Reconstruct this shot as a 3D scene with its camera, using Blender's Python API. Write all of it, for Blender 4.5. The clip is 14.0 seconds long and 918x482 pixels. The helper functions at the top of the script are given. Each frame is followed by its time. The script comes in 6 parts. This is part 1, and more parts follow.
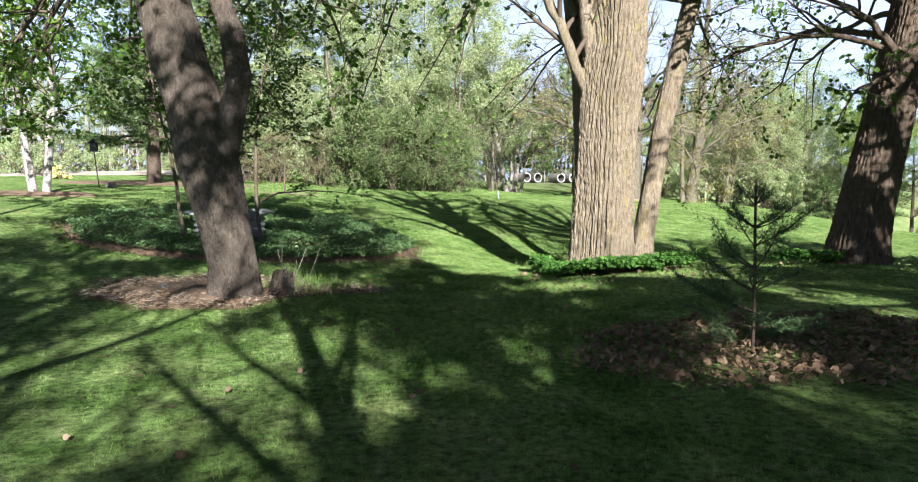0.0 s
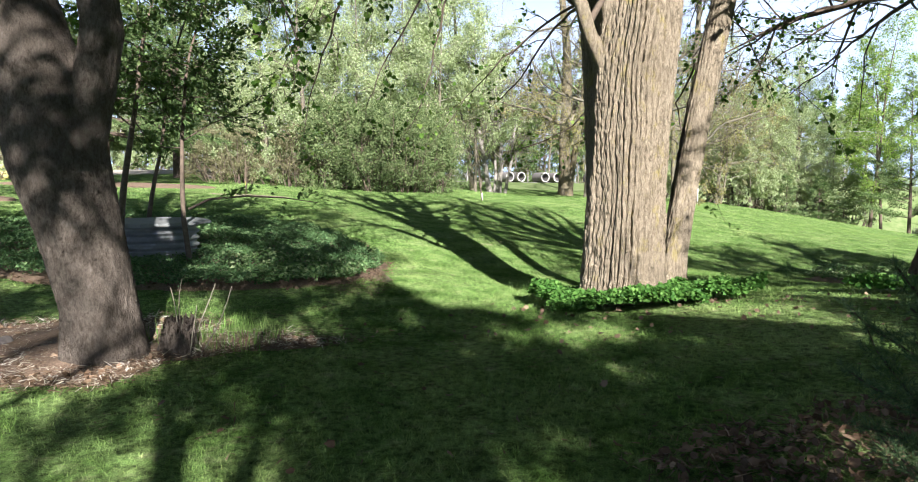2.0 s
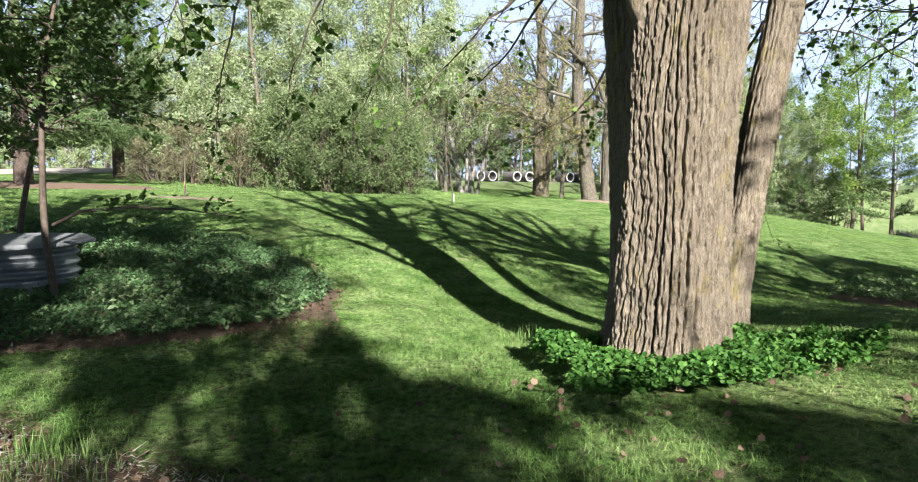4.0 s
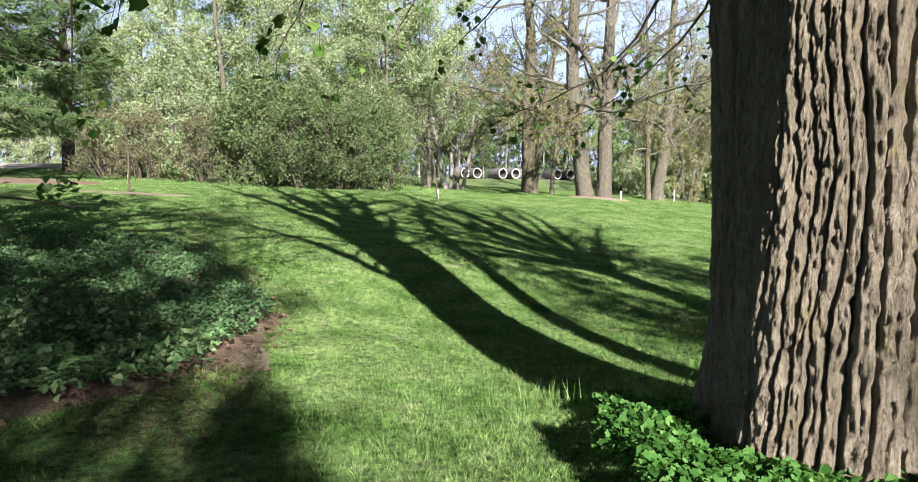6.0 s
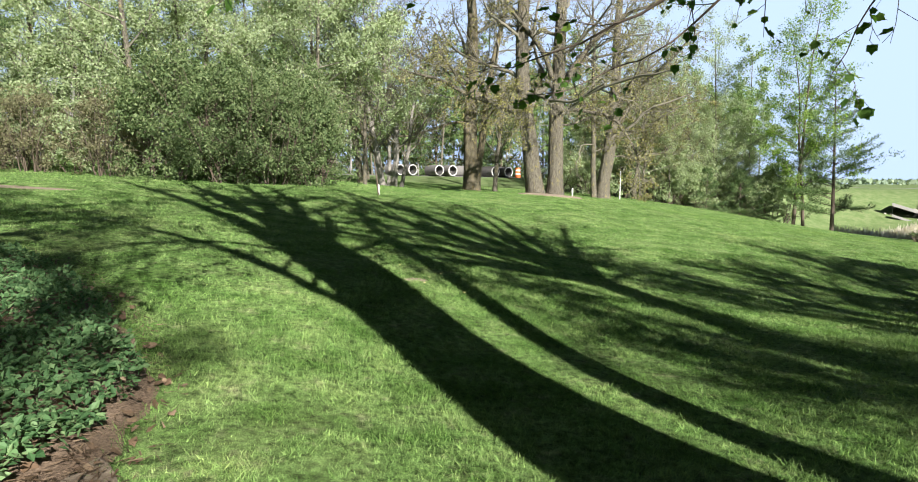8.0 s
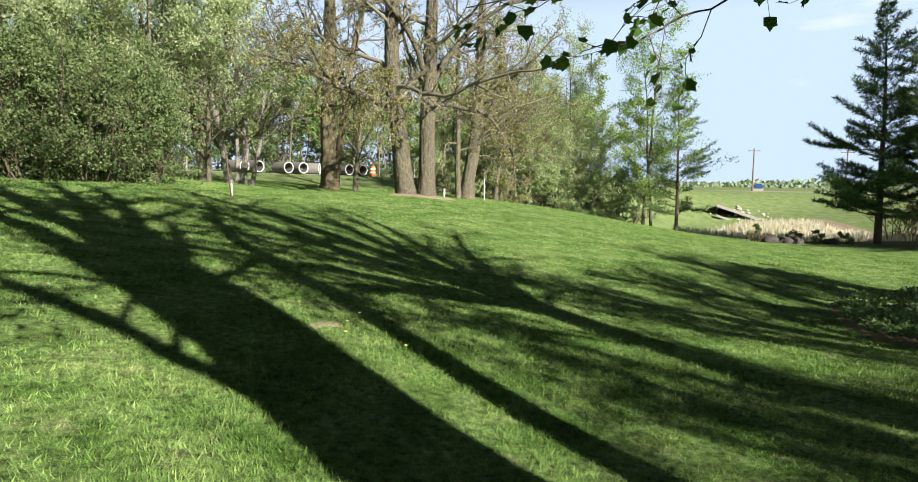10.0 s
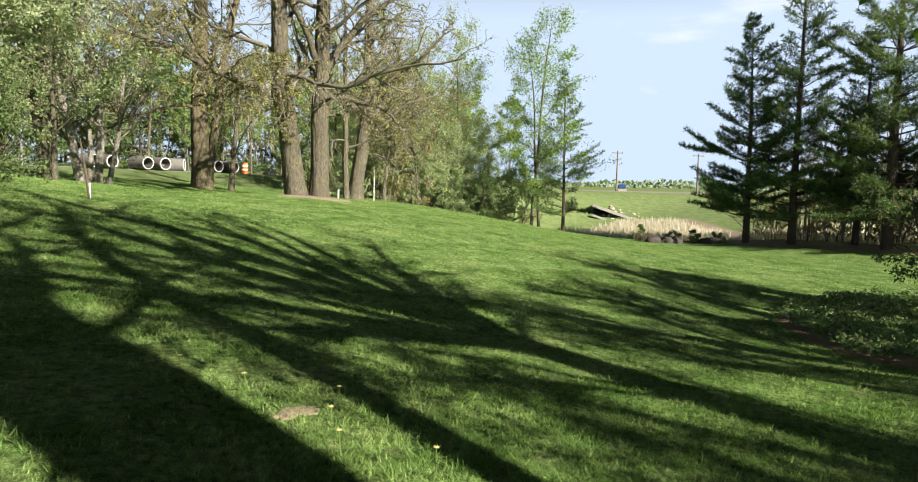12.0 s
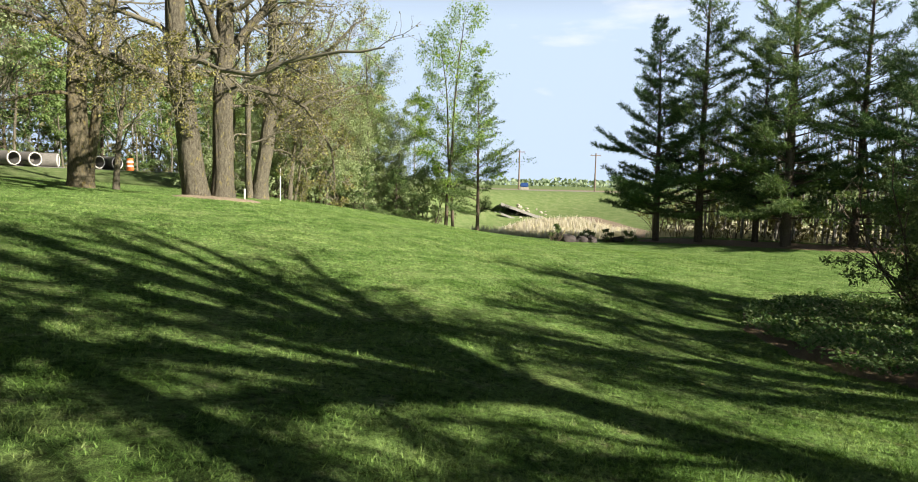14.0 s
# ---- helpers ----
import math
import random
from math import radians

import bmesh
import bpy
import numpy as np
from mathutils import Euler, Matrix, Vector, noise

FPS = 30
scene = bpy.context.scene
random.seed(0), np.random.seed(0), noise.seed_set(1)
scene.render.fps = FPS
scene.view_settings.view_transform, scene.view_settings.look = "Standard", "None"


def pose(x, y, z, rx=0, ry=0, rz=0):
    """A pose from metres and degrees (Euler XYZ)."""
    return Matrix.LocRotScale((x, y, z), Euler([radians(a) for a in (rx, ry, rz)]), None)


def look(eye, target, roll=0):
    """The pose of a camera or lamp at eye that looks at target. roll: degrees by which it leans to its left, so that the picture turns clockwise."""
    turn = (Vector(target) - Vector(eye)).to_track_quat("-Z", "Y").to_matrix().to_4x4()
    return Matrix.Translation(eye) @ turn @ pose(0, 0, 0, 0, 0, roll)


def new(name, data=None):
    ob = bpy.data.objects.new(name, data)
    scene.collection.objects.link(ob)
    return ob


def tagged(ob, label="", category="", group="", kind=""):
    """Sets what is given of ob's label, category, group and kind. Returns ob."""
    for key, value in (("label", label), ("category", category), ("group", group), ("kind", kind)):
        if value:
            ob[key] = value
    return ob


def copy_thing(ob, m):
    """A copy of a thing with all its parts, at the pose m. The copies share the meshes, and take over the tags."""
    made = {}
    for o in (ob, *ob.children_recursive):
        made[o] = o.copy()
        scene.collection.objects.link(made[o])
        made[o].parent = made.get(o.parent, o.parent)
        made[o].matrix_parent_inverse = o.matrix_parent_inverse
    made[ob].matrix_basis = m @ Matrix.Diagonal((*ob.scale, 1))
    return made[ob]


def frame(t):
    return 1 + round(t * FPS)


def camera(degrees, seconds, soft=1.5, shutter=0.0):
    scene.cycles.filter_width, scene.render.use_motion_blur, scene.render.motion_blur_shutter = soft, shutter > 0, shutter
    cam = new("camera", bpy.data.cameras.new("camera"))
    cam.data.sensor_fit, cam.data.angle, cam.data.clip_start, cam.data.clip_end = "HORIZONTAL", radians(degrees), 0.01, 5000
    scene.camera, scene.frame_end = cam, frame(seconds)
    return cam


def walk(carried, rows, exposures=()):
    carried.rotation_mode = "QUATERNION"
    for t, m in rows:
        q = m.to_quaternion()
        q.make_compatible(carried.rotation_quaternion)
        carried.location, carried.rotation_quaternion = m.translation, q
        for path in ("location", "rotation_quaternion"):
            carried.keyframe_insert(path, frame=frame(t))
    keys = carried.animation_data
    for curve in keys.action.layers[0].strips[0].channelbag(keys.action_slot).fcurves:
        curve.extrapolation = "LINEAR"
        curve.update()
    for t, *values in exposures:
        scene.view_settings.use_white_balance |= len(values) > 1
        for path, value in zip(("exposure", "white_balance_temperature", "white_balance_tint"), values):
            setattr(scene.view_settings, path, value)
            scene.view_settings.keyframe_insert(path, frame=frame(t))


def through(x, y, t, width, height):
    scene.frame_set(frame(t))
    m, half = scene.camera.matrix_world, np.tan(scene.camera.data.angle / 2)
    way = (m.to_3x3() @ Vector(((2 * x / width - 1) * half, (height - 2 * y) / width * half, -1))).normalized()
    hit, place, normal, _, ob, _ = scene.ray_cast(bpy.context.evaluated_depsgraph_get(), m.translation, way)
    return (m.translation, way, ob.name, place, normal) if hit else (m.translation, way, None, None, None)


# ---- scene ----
cam = camera(70.8, 14.0, soft=1.0)
METRES, EYE, TILT, LEAN, TURN = 16.5, 1.5, -4.7, 0.0, 0.0
ROWS = [
    (0.0, 0.0, 0.0, 0.0, 0.0, 0.0, -0.0),
    (0.5, 0.0032, 0.0375, 0.0049, -0.42, -0.05, 0.03),
    (1.0, 0.0043, 0.0752, 0.0088, -0.82, -0.07, 0.15),
    (1.5, 0.004, 0.1126, 0.013, -1.22, -0.09, 0.18),
    (2.0, 0.0016, 0.1505, 0.0173, -1.65, -0.09, 0.23),
    (2.5, -0.0003, 0.1883, 0.0222, -2.23, -0.14, 0.33),
    (3.0, 0.0004, 0.2267, 0.0272, -2.91, -0.18, 0.34),
    (3.5, 0.0031, 0.2675, 0.0317, -3.67, -0.22, 0.44),
    (4.0, 0.0048, 0.3092, 0.0363, -4.41, -0.24, 0.45),
    (6.5, 0.0124, 0.5055, 0.0373, -6.02, -0.34, 0.68),
    (7.0, 0.0093, 0.5432, 0.0373, -6.5, -0.38, 0.72),
    (7.5, 0.0049, 0.5814, 0.0399, -8.95, -0.45, 0.77),
    (8.0, 0.0017, 0.6204, 0.0433, -12.07, -0.53, 0.87),
    (10.5, -0.0149, 0.7959, 0.0612, -28.93, -1.03, 1.35),
    (11.0, -0.0166, 0.8262, 0.0646, -31.94, -1.15, 1.42),
    (11.5, -0.0164, 0.8578, 0.0687, -34.57, -1.26, 1.54),
    (12.0, -0.0158, 0.8872, 0.0726, -36.99, -1.36, 1.62),
    (12.5, -0.0125, 0.9129, 0.0752, -39.22, -1.45, 1.7),
    (13.0, -0.0068, 0.9372, 0.0782, -41.36, -1.57, 1.81),
    (13.5, -0.0, 0.9631, 0.0811, -43.45, -1.7, 1.9),
    (14.0, 0.0069, 0.9906, 0.0827, -45.79, -1.82, 2.01),
]
walk(cam, [(t, pose(0, 0, EYE, TILT, LEAN, TURN) @ pose(METRES * x, METRES * y, METRES * z, 90 + pitch, roll, yaw)) for t, x, y, z, yaw, pitch, roll in ROWS],
     exposures=[(0.0, 1.93, 6000, 18), (2.5, 2.02, 6000, 19), (4.2, 1.85, 5950, 19), (7.0, 1.7, 5950, 18), (8.2, 1.5, 6150, 13), (10.4, 1.45, 6600, 11), (14.0, 1.42, 6800, 11)])

# ---- light ----
SUN_AZ, SUN_EL = radians(164.5), radians(25.0)
SUN_DIR = Vector((math.sin(SUN_AZ) * math.cos(SUN_EL), math.cos(SUN_AZ) * math.cos(SUN_EL), math.sin(SUN_EL)))
world = bpy.data.worlds.new("sky")
scene.world = world
world.use_nodes = True
wn, wl = world.node_tree.nodes, world.node_tree.links
wn.clear()
sky = wn.new("ShaderNodeTexSky")
sky.sky_type, sky.sun_disc = "NISHITA", False
sky.sun_elevation, sky.sun_rotation = SUN_EL, SUN_AZ
sky.air_density, sky.dust_density, sky.ozone_density = 1.0, 0.4, 1.0
tc = wn.new("ShaderNodeTexCoord")
cloud_map = wn.new("ShaderNodeMapping")
cloud_map.inputs["Scale"].default_value = (2.2, 2.2, 9.0)
cloud_map.inputs["Location"].default_value = (0.4, 0.0, 0.1)
cloud = wn.new("ShaderNodeTexNoise")
cloud.inputs["Scale"].default_value, cloud.inputs["Detail"].default_value, cloud.inputs["Roughness"].default_value = 1.6, 8.0, 0.55
cloud_ramp = wn.new("ShaderNodeValToRGB")
cloud_ramp.color_ramp.elements[0].position, cloud_ramp.color_ramp.elements[1].position = 0.66, 0.84
cloud_ramp.color_ramp.elements[0].color, cloud_ramp.color_ramp.elements[1].color = (0, 0, 0, 1), (0.8, 0.8, 0.8, 1)
cloud_mix = wn.new("ShaderNodeMixRGB")
cloud_mix.inputs["Color2"].default_value = (75.0, 78.0, 83.0, 1)
background = wn.new("ShaderNodeBackground")
background.inputs["Strength"].default_value = 0.0054
wout = wn.new("ShaderNodeOutputWorld")
wl.new(tc.outputs["Generated"], cloud_map.inputs["Vector"])
wl.new(cloud_map.outputs["Vector"], cloud.inputs["Vector"])
wl.new(cloud.outputs["Fac"], cloud_ramp.inputs["Fac"])
wl.new(cloud_ramp.outputs["Color"], cloud_mix.inputs["Fac"])
sep = wn.new("ShaderNodeSeparateXYZ")
haze_fac = wn.new("ShaderNodeMath")
haze_fac.operation, haze_fac.use_clamp = "MULTIPLY_ADD", True
haze_fac.inputs[1].default_value, haze_fac.inputs[2].default_value = -4.6, 2.1
haze_mix = wn.new("ShaderNodeMixRGB")
haze_mix.inputs["Color2"].default_value = (46.0, 58.5, 76.0, 1)
wl.new(tc.outputs["Generated"], sep.inputs["Vector"])
wl.new(sep.outputs["Z"], haze_fac.inputs[0])
wl.new(haze_fac.outputs["Value"], haze_mix.inputs["Fac"])
wl.new(sky.outputs["Color"], haze_mix.inputs["Color1"])
wl.new(haze_mix.outputs["Color"], cloud_mix.inputs["Color1"])
wl.new(cloud_mix.outputs["Color"], background.inputs["Color"])
wl.new(background.outputs["Background"], wout.inputs["Surface"])
sun_data = bpy.data.lights.new("sun", "SUN")
sun_data.energy, sun_data.angle, sun_data.color = 5.0, radians(0.6), (1.0, 0.93, 0.80)
sun = new("sun", sun_data)
sun.matrix_world = look(SUN_DIR * 60, (0, 0, 0))


# ---- materials ----
class Nodes:
    """A node material under construction."""

    def __init__(self, name):
        self.mat = bpy.data.materials.new(name)
        self.mat.use_nodes = True
        self.t = self.mat.node_tree
        self.p = self.t.nodes["Principled BSDF"]
        self.out = self.t.nodes["Material Output"]

    def add(self, kind, **values):
        n = self.t.nodes.new(kind)
        for key, value in values.items():
            n.inputs[key.replace("_", " ")].default_value = value
        return n

    def link(self, a, b):
        self.t.links.new(a, b)

    def coords(self, scale=(1, 1, 1), space="Object"):
        c = self.t.nodes.new("ShaderNodeTexCoord")
        m = self.add("ShaderNodeMapping", Scale=scale)
        self.link(c.outputs[space], m.inputs["Vector"])
        return m.outputs["Vector"]

    def noise(self, vector, scale, detail=5.0, rough=0.6, distortion=0.0):
        n = self.add("ShaderNodeTexNoise", Scale=scale, Detail=detail, Roughness=rough, Distortion=distortion)
        self.link(vector, n.inputs["Vector"])
        return n.outputs["Fac"]

    def ramp(self, fac, *stops):
        r = self.t.nodes.new("ShaderNodeValToRGB")
        e = r.color_ramp.elements
        while len(e) < len(stops):
            e.new(0.5)
        for el, (at, col) in zip(e, stops):
            el.position, el.color = at, (*col, 1)
        self.link(fac, r.inputs["Fac"])
        return r.outputs["Color"]

    def mix(self, fac, a, b, mode="MIX"):
        m = self.t.nodes.new("ShaderNodeMixRGB")
        m.blend_type = mode
        for key, value in (("Fac", fac), ("Color1", a), ("Color2", b)):
            if isinstance(value, bpy.types.NodeSocket):
                self.link(value, m.inputs[key])
            else:
                m.inputs[key].default_value = value if key == "Fac" else (*value, 1)
        return m.outputs["Color"]

    def bump(self, height, strength, distance):
        b = self.add("ShaderNodeBump", Strength=strength, Distance=distance)
        self.link(height, b.inputs["Height"])
        self.link(b.outputs["Normal"], self.p.inputs["Normal"])

    def island(self):
        g = self.t.nodes.new("ShaderNodeNewGeometry")
        return g.outputs["Random Per Island"]

    def object_random(self):
        return self.t.nodes.new("ShaderNodeObjectInfo").outputs["Random"]

    def finish(self, colour, rough=0.85, spec=0.3, metal=0.0):
        if isinstance(colour, bpy.types.NodeSocket):
            self.link(colour, self.p.inputs["Base Color"])
        else:
            self.p.inputs["Base Color"].default_value = (*colour, 1)
        self.p.inputs["Roughness"].default_value = rough
        self.p.inputs["Specular IOR Level"].default_value = spec
        self.p.inputs["Metallic"].default_value = metal
        return self.mat

    def leafy(self, colour, rough=0.6, spec=0.25, through=0.4, glow=(1.0, 1.0, 0.55)):
        """A thin leaf: part of the light goes through it."""
        self.finish(colour, rough, spec)
        tr = self.t.nodes.new("ShaderNodeBsdfTranslucent")
        self.link(self.mix(1.0, colour, glow, "MULTIPLY"), tr.inputs["Color"])
        ms = self.t.nodes.new("ShaderNodeMixShader")
        ms.inputs["Fac"].default_value = through
        self.link(self.p.outputs["BSDF"], ms.inputs[1])
        self.link(tr.outputs["BSDF"], ms.inputs[2])
        self.link(ms.outputs["Shader"], self.out.inputs["Surface"])
        return self.mat


def leaf_material(name, dark, mid, light, through=0.4):
    n = Nodes(name)
    blotch = n.noise(n.coords(), 0.9, 3)
    base = n.ramp(n.island(), (0.0, dark), (0.55, mid), (1.0, light))
    return n.leafy(n.mix(n.ramp(blotch, (0.35, (0.0,) * 3), (0.7, (0.45,) * 3)), base, mid), through=through)


def bark_material(name, deep, mid, high, scale=1.0, moss=None, stretch=0.22):
    n = Nodes(name)
    v = n.coords((scale, scale, scale * stretch))
    grain = n.noise(v, 30.0, 9, 0.68, 0.6)
    broad = n.noise(n.coords((1, 1, 0.5)), 2.3, 4)
    flake = n.noise(n.coords((scale, scale, scale * 0.5)), 95.0, 6, 0.75)
    col = n.ramp(n.mix(0.4, grain, flake), (0.36, deep), (0.5, mid), (0.66, high))
    col = n.mix(n.ramp(broad, (0.35, (0,) * 3), (0.75, (0.55,) * 3)), col, tuple(c * 0.72 for c in mid))
    if moss:
        lichen = n.noise(n.coords((1, 1, 0.6)), 7.0, 6, 0.7)
        col = n.mix(n.ramp(lichen, (0.56, (0,) * 3), (0.68, (0.7,) * 3)), col, moss)
    n.bump(n.mix(0.6, grain, flake), 1.0, 0.09)
    return n.finish(col, 0.95, 0.08)


def plain_material(name, a, b, scale, rough=0.85, bump=0.0, spec=0.3, metal=0.0, stretch=(1, 1, 1)):
    n = Nodes(name)
    v = n.coords(stretch)
    f = n.noise(v, scale, 7, 0.65)
    g = n.noise(v, scale * 0.13, 3)
    col = n.mix(n.ramp(g, (0.3, (0,) * 3), (0.75, (0.5,) * 3)), n.ramp(f, (0.3, a), (0.7, b)), tuple((p + q) * 0.42 for p, q in zip(a, b)))
    if bump:
        n.bump(f, 0.7, bump)
    return n.finish(col, rough, spec, metal)


def turf_tone(n, base, vector):
    """Turf in patches: deep green, fresh green and straw."""
    tuft = n.noise(vector, 16.0, 4, 0.7)
    clump = n.noise(vector, 2.6, 5, 0.62)
    broad = n.noise(vector, 0.45, 4, 0.55)
    straw = n.noise(vector, 5.5, 6, 0.7)
    col = n.mix(n.ramp(clump, (0.40, (0,) * 3), (0.66, (0.7,) * 3)), base, (0.22, 0.36, 0.095))
    col = n.mix(n.ramp(broad, (0.45, (0,) * 3), (0.75, (0.45,) * 3)), col, (0.26, 0.37, 0.11))
    col = n.mix(n.ramp(straw, (0.55, (0,) * 3), (0.74, (0.5,) * 3)), col, (0.45, 0.43, 0.23))
    col = n.mix(1.0, col, n.ramp(tuft, (0.34, (0.34,) * 3), (0.52, (1.0,) * 3), (0.72, (1.6,) * 3)), "MULTIPLY")
    lush = n.noise(vector, 1.7, 4, 0.6)
    col = n.mix(1.0, col, n.ramp(lush, (0.34, (0.57, 0.64, 0.58)), (0.5, (1.01, 0.97, 1.2)), (0.68, (1.38, 1.18, 1.6))), "MULTIPLY")
    return col


def lawn_material():
    n = Nodes("lawn turf")
    v = n.coords()
    fine = n.noise(v, 130.0, 6, 0.75)
    col = n.ramp(fine, (0.25, (0.06, 0.12, 0.028)), (0.5, (0.13, 0.25, 0.052)), (0.8, (0.23, 0.38, 0.10)))
    shade = n.ramp(fine, (0.32, (0.28,) * 3), (0.60, (1.1,) * 3))
    col = n.mix(1.0, turf_tone(n, col, v), shade, "MULTIPLY")
    worn = n.t.nodes.new("ShaderNodeAttribute")
    worn.attribute_name = "worn"
    patch = n.mix(fine, (0.12, 0.11, 0.055), (0.38, 0.35, 0.2))
    col = n.mix(worn.outputs["Fac"], col, patch)
    meadow = n.t.nodes.new("ShaderNodeAttribute")
    meadow.attribute_name = "meadow"
    rough = n.ramp(n.noise(v, 1.3, 7, 0.7), (0.3, (0.10, 0.155, 0.055)), (0.5, (0.145, 0.205, 0.08)), (0.72, (0.22, 0.25, 0.13)))
    col = n.mix(meadow.outputs["Fac"], col, rough)
    n.bump(fine, 0.8, 0.03)
    return n.finish(col, 0.9, 0.05)


M_LAWN = lawn_material()


def blade_material(name, a, b, c):
    n = Nodes(name)
    base = n.ramp(n.island(), (0.0, a), (0.6, b), (1.0, c))
    return n.leafy(turf_tone(n, base, n.coords()), rough=0.7, spec=0.1, through=0.3)


M_BLADE = blade_material("grass blades", (0.08, 0.175, 0.034), (0.16, 0.3, 0.06), (0.27, 0.41, 0.11))
M_MULCH = plain_material("bark mulch", (0.03, 0.02, 0.013), (0.36, 0.26, 0.18), 60.0, 0.95, 0.03)
M_SOIL = plain_material("dry soil", (0.09, 0.07, 0.05), (0.38, 0.31, 0.23), 24.0, 0.95, 0.02)
M_DEAD = leaf_material("dead leaves", (0.06, 0.042, 0.027), (0.15, 0.10, 0.062), (0.30, 0.225, 0.15), 0.1)
M_BARK_MAPLE = bark_material("furrowed maple bark", (0.06, 0.049, 0.032), (0.31, 0.265, 0.19), (0.55, 0.485, 0.365), moss=(0.36, 0.31, 0.11))
M_BARK_GREY = bark_material("smooth grey bark", (0.04, 0.034, 0.027), (0.15, 0.128, 0.104), (0.27, 0.24, 0.205), 0.8, stretch=0.5)
M_BARK_DARK = bark_material("dark furrowed bark", (0.04, 0.03, 0.023), (0.15, 0.118, 0.088), (0.30, 0.245, 0.185))
M_BARK_FAR = bark_material("grey-brown bark", (0.03, 0.028, 0.022), (0.145, 0.132, 0.102), (0.28, 0.258, 0.2), moss=(0.3, 0.26, 0.08))
M_BARK_MOSSY = bark_material("mossy yellow-brown bark", (0.03, 0.027, 0.019), (0.15, 0.132, 0.09), (0.27, 0.24, 0.17), moss=(0.36, 0.29, 0.08))
M_BARK_PALE = bark_material("pale grey bark", (0.09, 0.083, 0.073), (0.28, 0.262, 0.232), (0.46, 0.44, 0.4), 0.8, stretch=0.5)
M_TWIG = plain_material("twig bark", (0.05, 0.04, 0.03), (0.14, 0.11, 0.08), 20.0, 0.9)
M_TWIG_PALE = plain_material("pale twig bark", (0.09, 0.084, 0.064), (0.22, 0.205, 0.157), 20.0, 0.9)
M_BIRCH = plain_material("white birch bark", (0.09, 0.085, 0.08), (0.40, 0.385, 0.36), 6.0, 0.7, 0.004, stretch=(1, 1, 4))
M_CONIFER_BARK = bark_material("conifer bark", (0.03, 0.024, 0.02), (0.10, 0.078, 0.062), (0.19, 0.155, 0.125), 0.6, stretch=0.5)
M_LEAF_MAPLE = leaf_material("young maple leaves", (0.035, 0.09, 0.014), (0.09, 0.19, 0.03), (0.20, 0.31, 0.06), 0.5)
M_LEAF_SAPLING = leaf_material("grey-green sapling leaves", (0.045, 0.085, 0.028), (0.11, 0.19, 0.065), (0.23, 0.31, 0.125), 0.45)
M_LEAF_SHADE = leaf_material("dark shade tree leaves", (0.03, 0.08, 0.014), (0.07, 0.15, 0.03), (0.14, 0.23, 0.05), 0.25)
M_LEAF_SPRING = leaf_material("pale spring leaves", (0.19, 0.26, 0.125), (0.34, 0.425, 0.23), (0.48, 0.54, 0.36), 0.5)
M_LEAF_WOOD = leaf_material("woodland leaves", (0.085, 0.155, 0.05), (0.19, 0.285, 0.095), (0.32, 0.405, 0.18), 0.45)
M_LEAF_BUSH = leaf_material("bush leaves", (0.045, 0.08, 0.028), (0.115, 0.168, 0.065), (0.23, 0.285, 0.13), 0.38)
M_LEAF_BED = leaf_material("ground cover leaves", (0.04, 0.1, 0.036), (0.105, 0.205, 0.08), (0.235, 0.35, 0.16), 0.35)
M_LEAF_PALE = leaf_material("variegated leaves", (0.06, 0.14, 0.04), (0.16, 0.27, 0.10), (0.40, 0.48, 0.27), 0.35)
M_LEAF_IVY = leaf_material("bright ivy leaves", (0.03, 0.1, 0.016), (0.07, 0.185, 0.032), (0.15, 0.3, 0.07), 0.4)
M_BUD = leaf_material("olive buds", (0.14, 0.13, 0.045), (0.25, 0.24, 0.085), (0.38, 0.38, 0.15), 0.4)
M_NEEDLE_SPRUCE = leaf_material("spruce needles", (0.033, 0.07, 0.026), (0.1, 0.165, 0.06), (0.215, 0.28, 0.11), 0.25)
M_NEEDLE_PINE = leaf_material("pine needles", (0.026, 0.06, 0.027), (0.065, 0.13, 0.052), (0.175, 0.245, 0.095), 0.2)
M_NEEDLE_LARCH = leaf_material("larch needles", (0.12, 0.22, 0.04), (0.2, 0.33, 0.06), (0.33, 0.44, 0.10), 0.5)
M_BRUSH = leaf_material("olive brush", (0.08, 0.075, 0.042), (0.17, 0.165, 0.09), (0.28, 0.285, 0.16), 0.4)
M_REED = leaf_material("dry reeds", (0.5, 0.47, 0.42), (0.64, 0.61, 0.56), (0.78, 0.76, 0.72), 0.45)
M_CONCRETE = plain_material("grey concrete", (0.24, 0.24, 0.23), (0.38, 0.37, 0.355), 5.0, 0.9, 0.006)
# Barrel concrete darkened: the shade on the pipes is in the colour.
M_PIPE = plain_material("shaded concrete pipe", (0.12, 0.115, 0.11), (0.21, 0.2, 0.19), 4.0, 0.9, 0.006)
# Shade inside the pipe and culvert hollows is put into this darker grey.
M_PIPE_IN = plain_material("shaded concrete bore", (0.10, 0.10, 0.10), (0.17, 0.165, 0.16), 4.0, 0.95)
M_ASPHALT = plain_material("worn asphalt", (0.19, 0.185, 0.18), (0.30, 0.29, 0.28), 14.0, 0.92, 0.006)
M_GRAVEL = plain_material("pale gravel", (0.30, 0.27, 0.23), (0.52, 0.48, 0.42), 9.0, 0.95, 0.02)
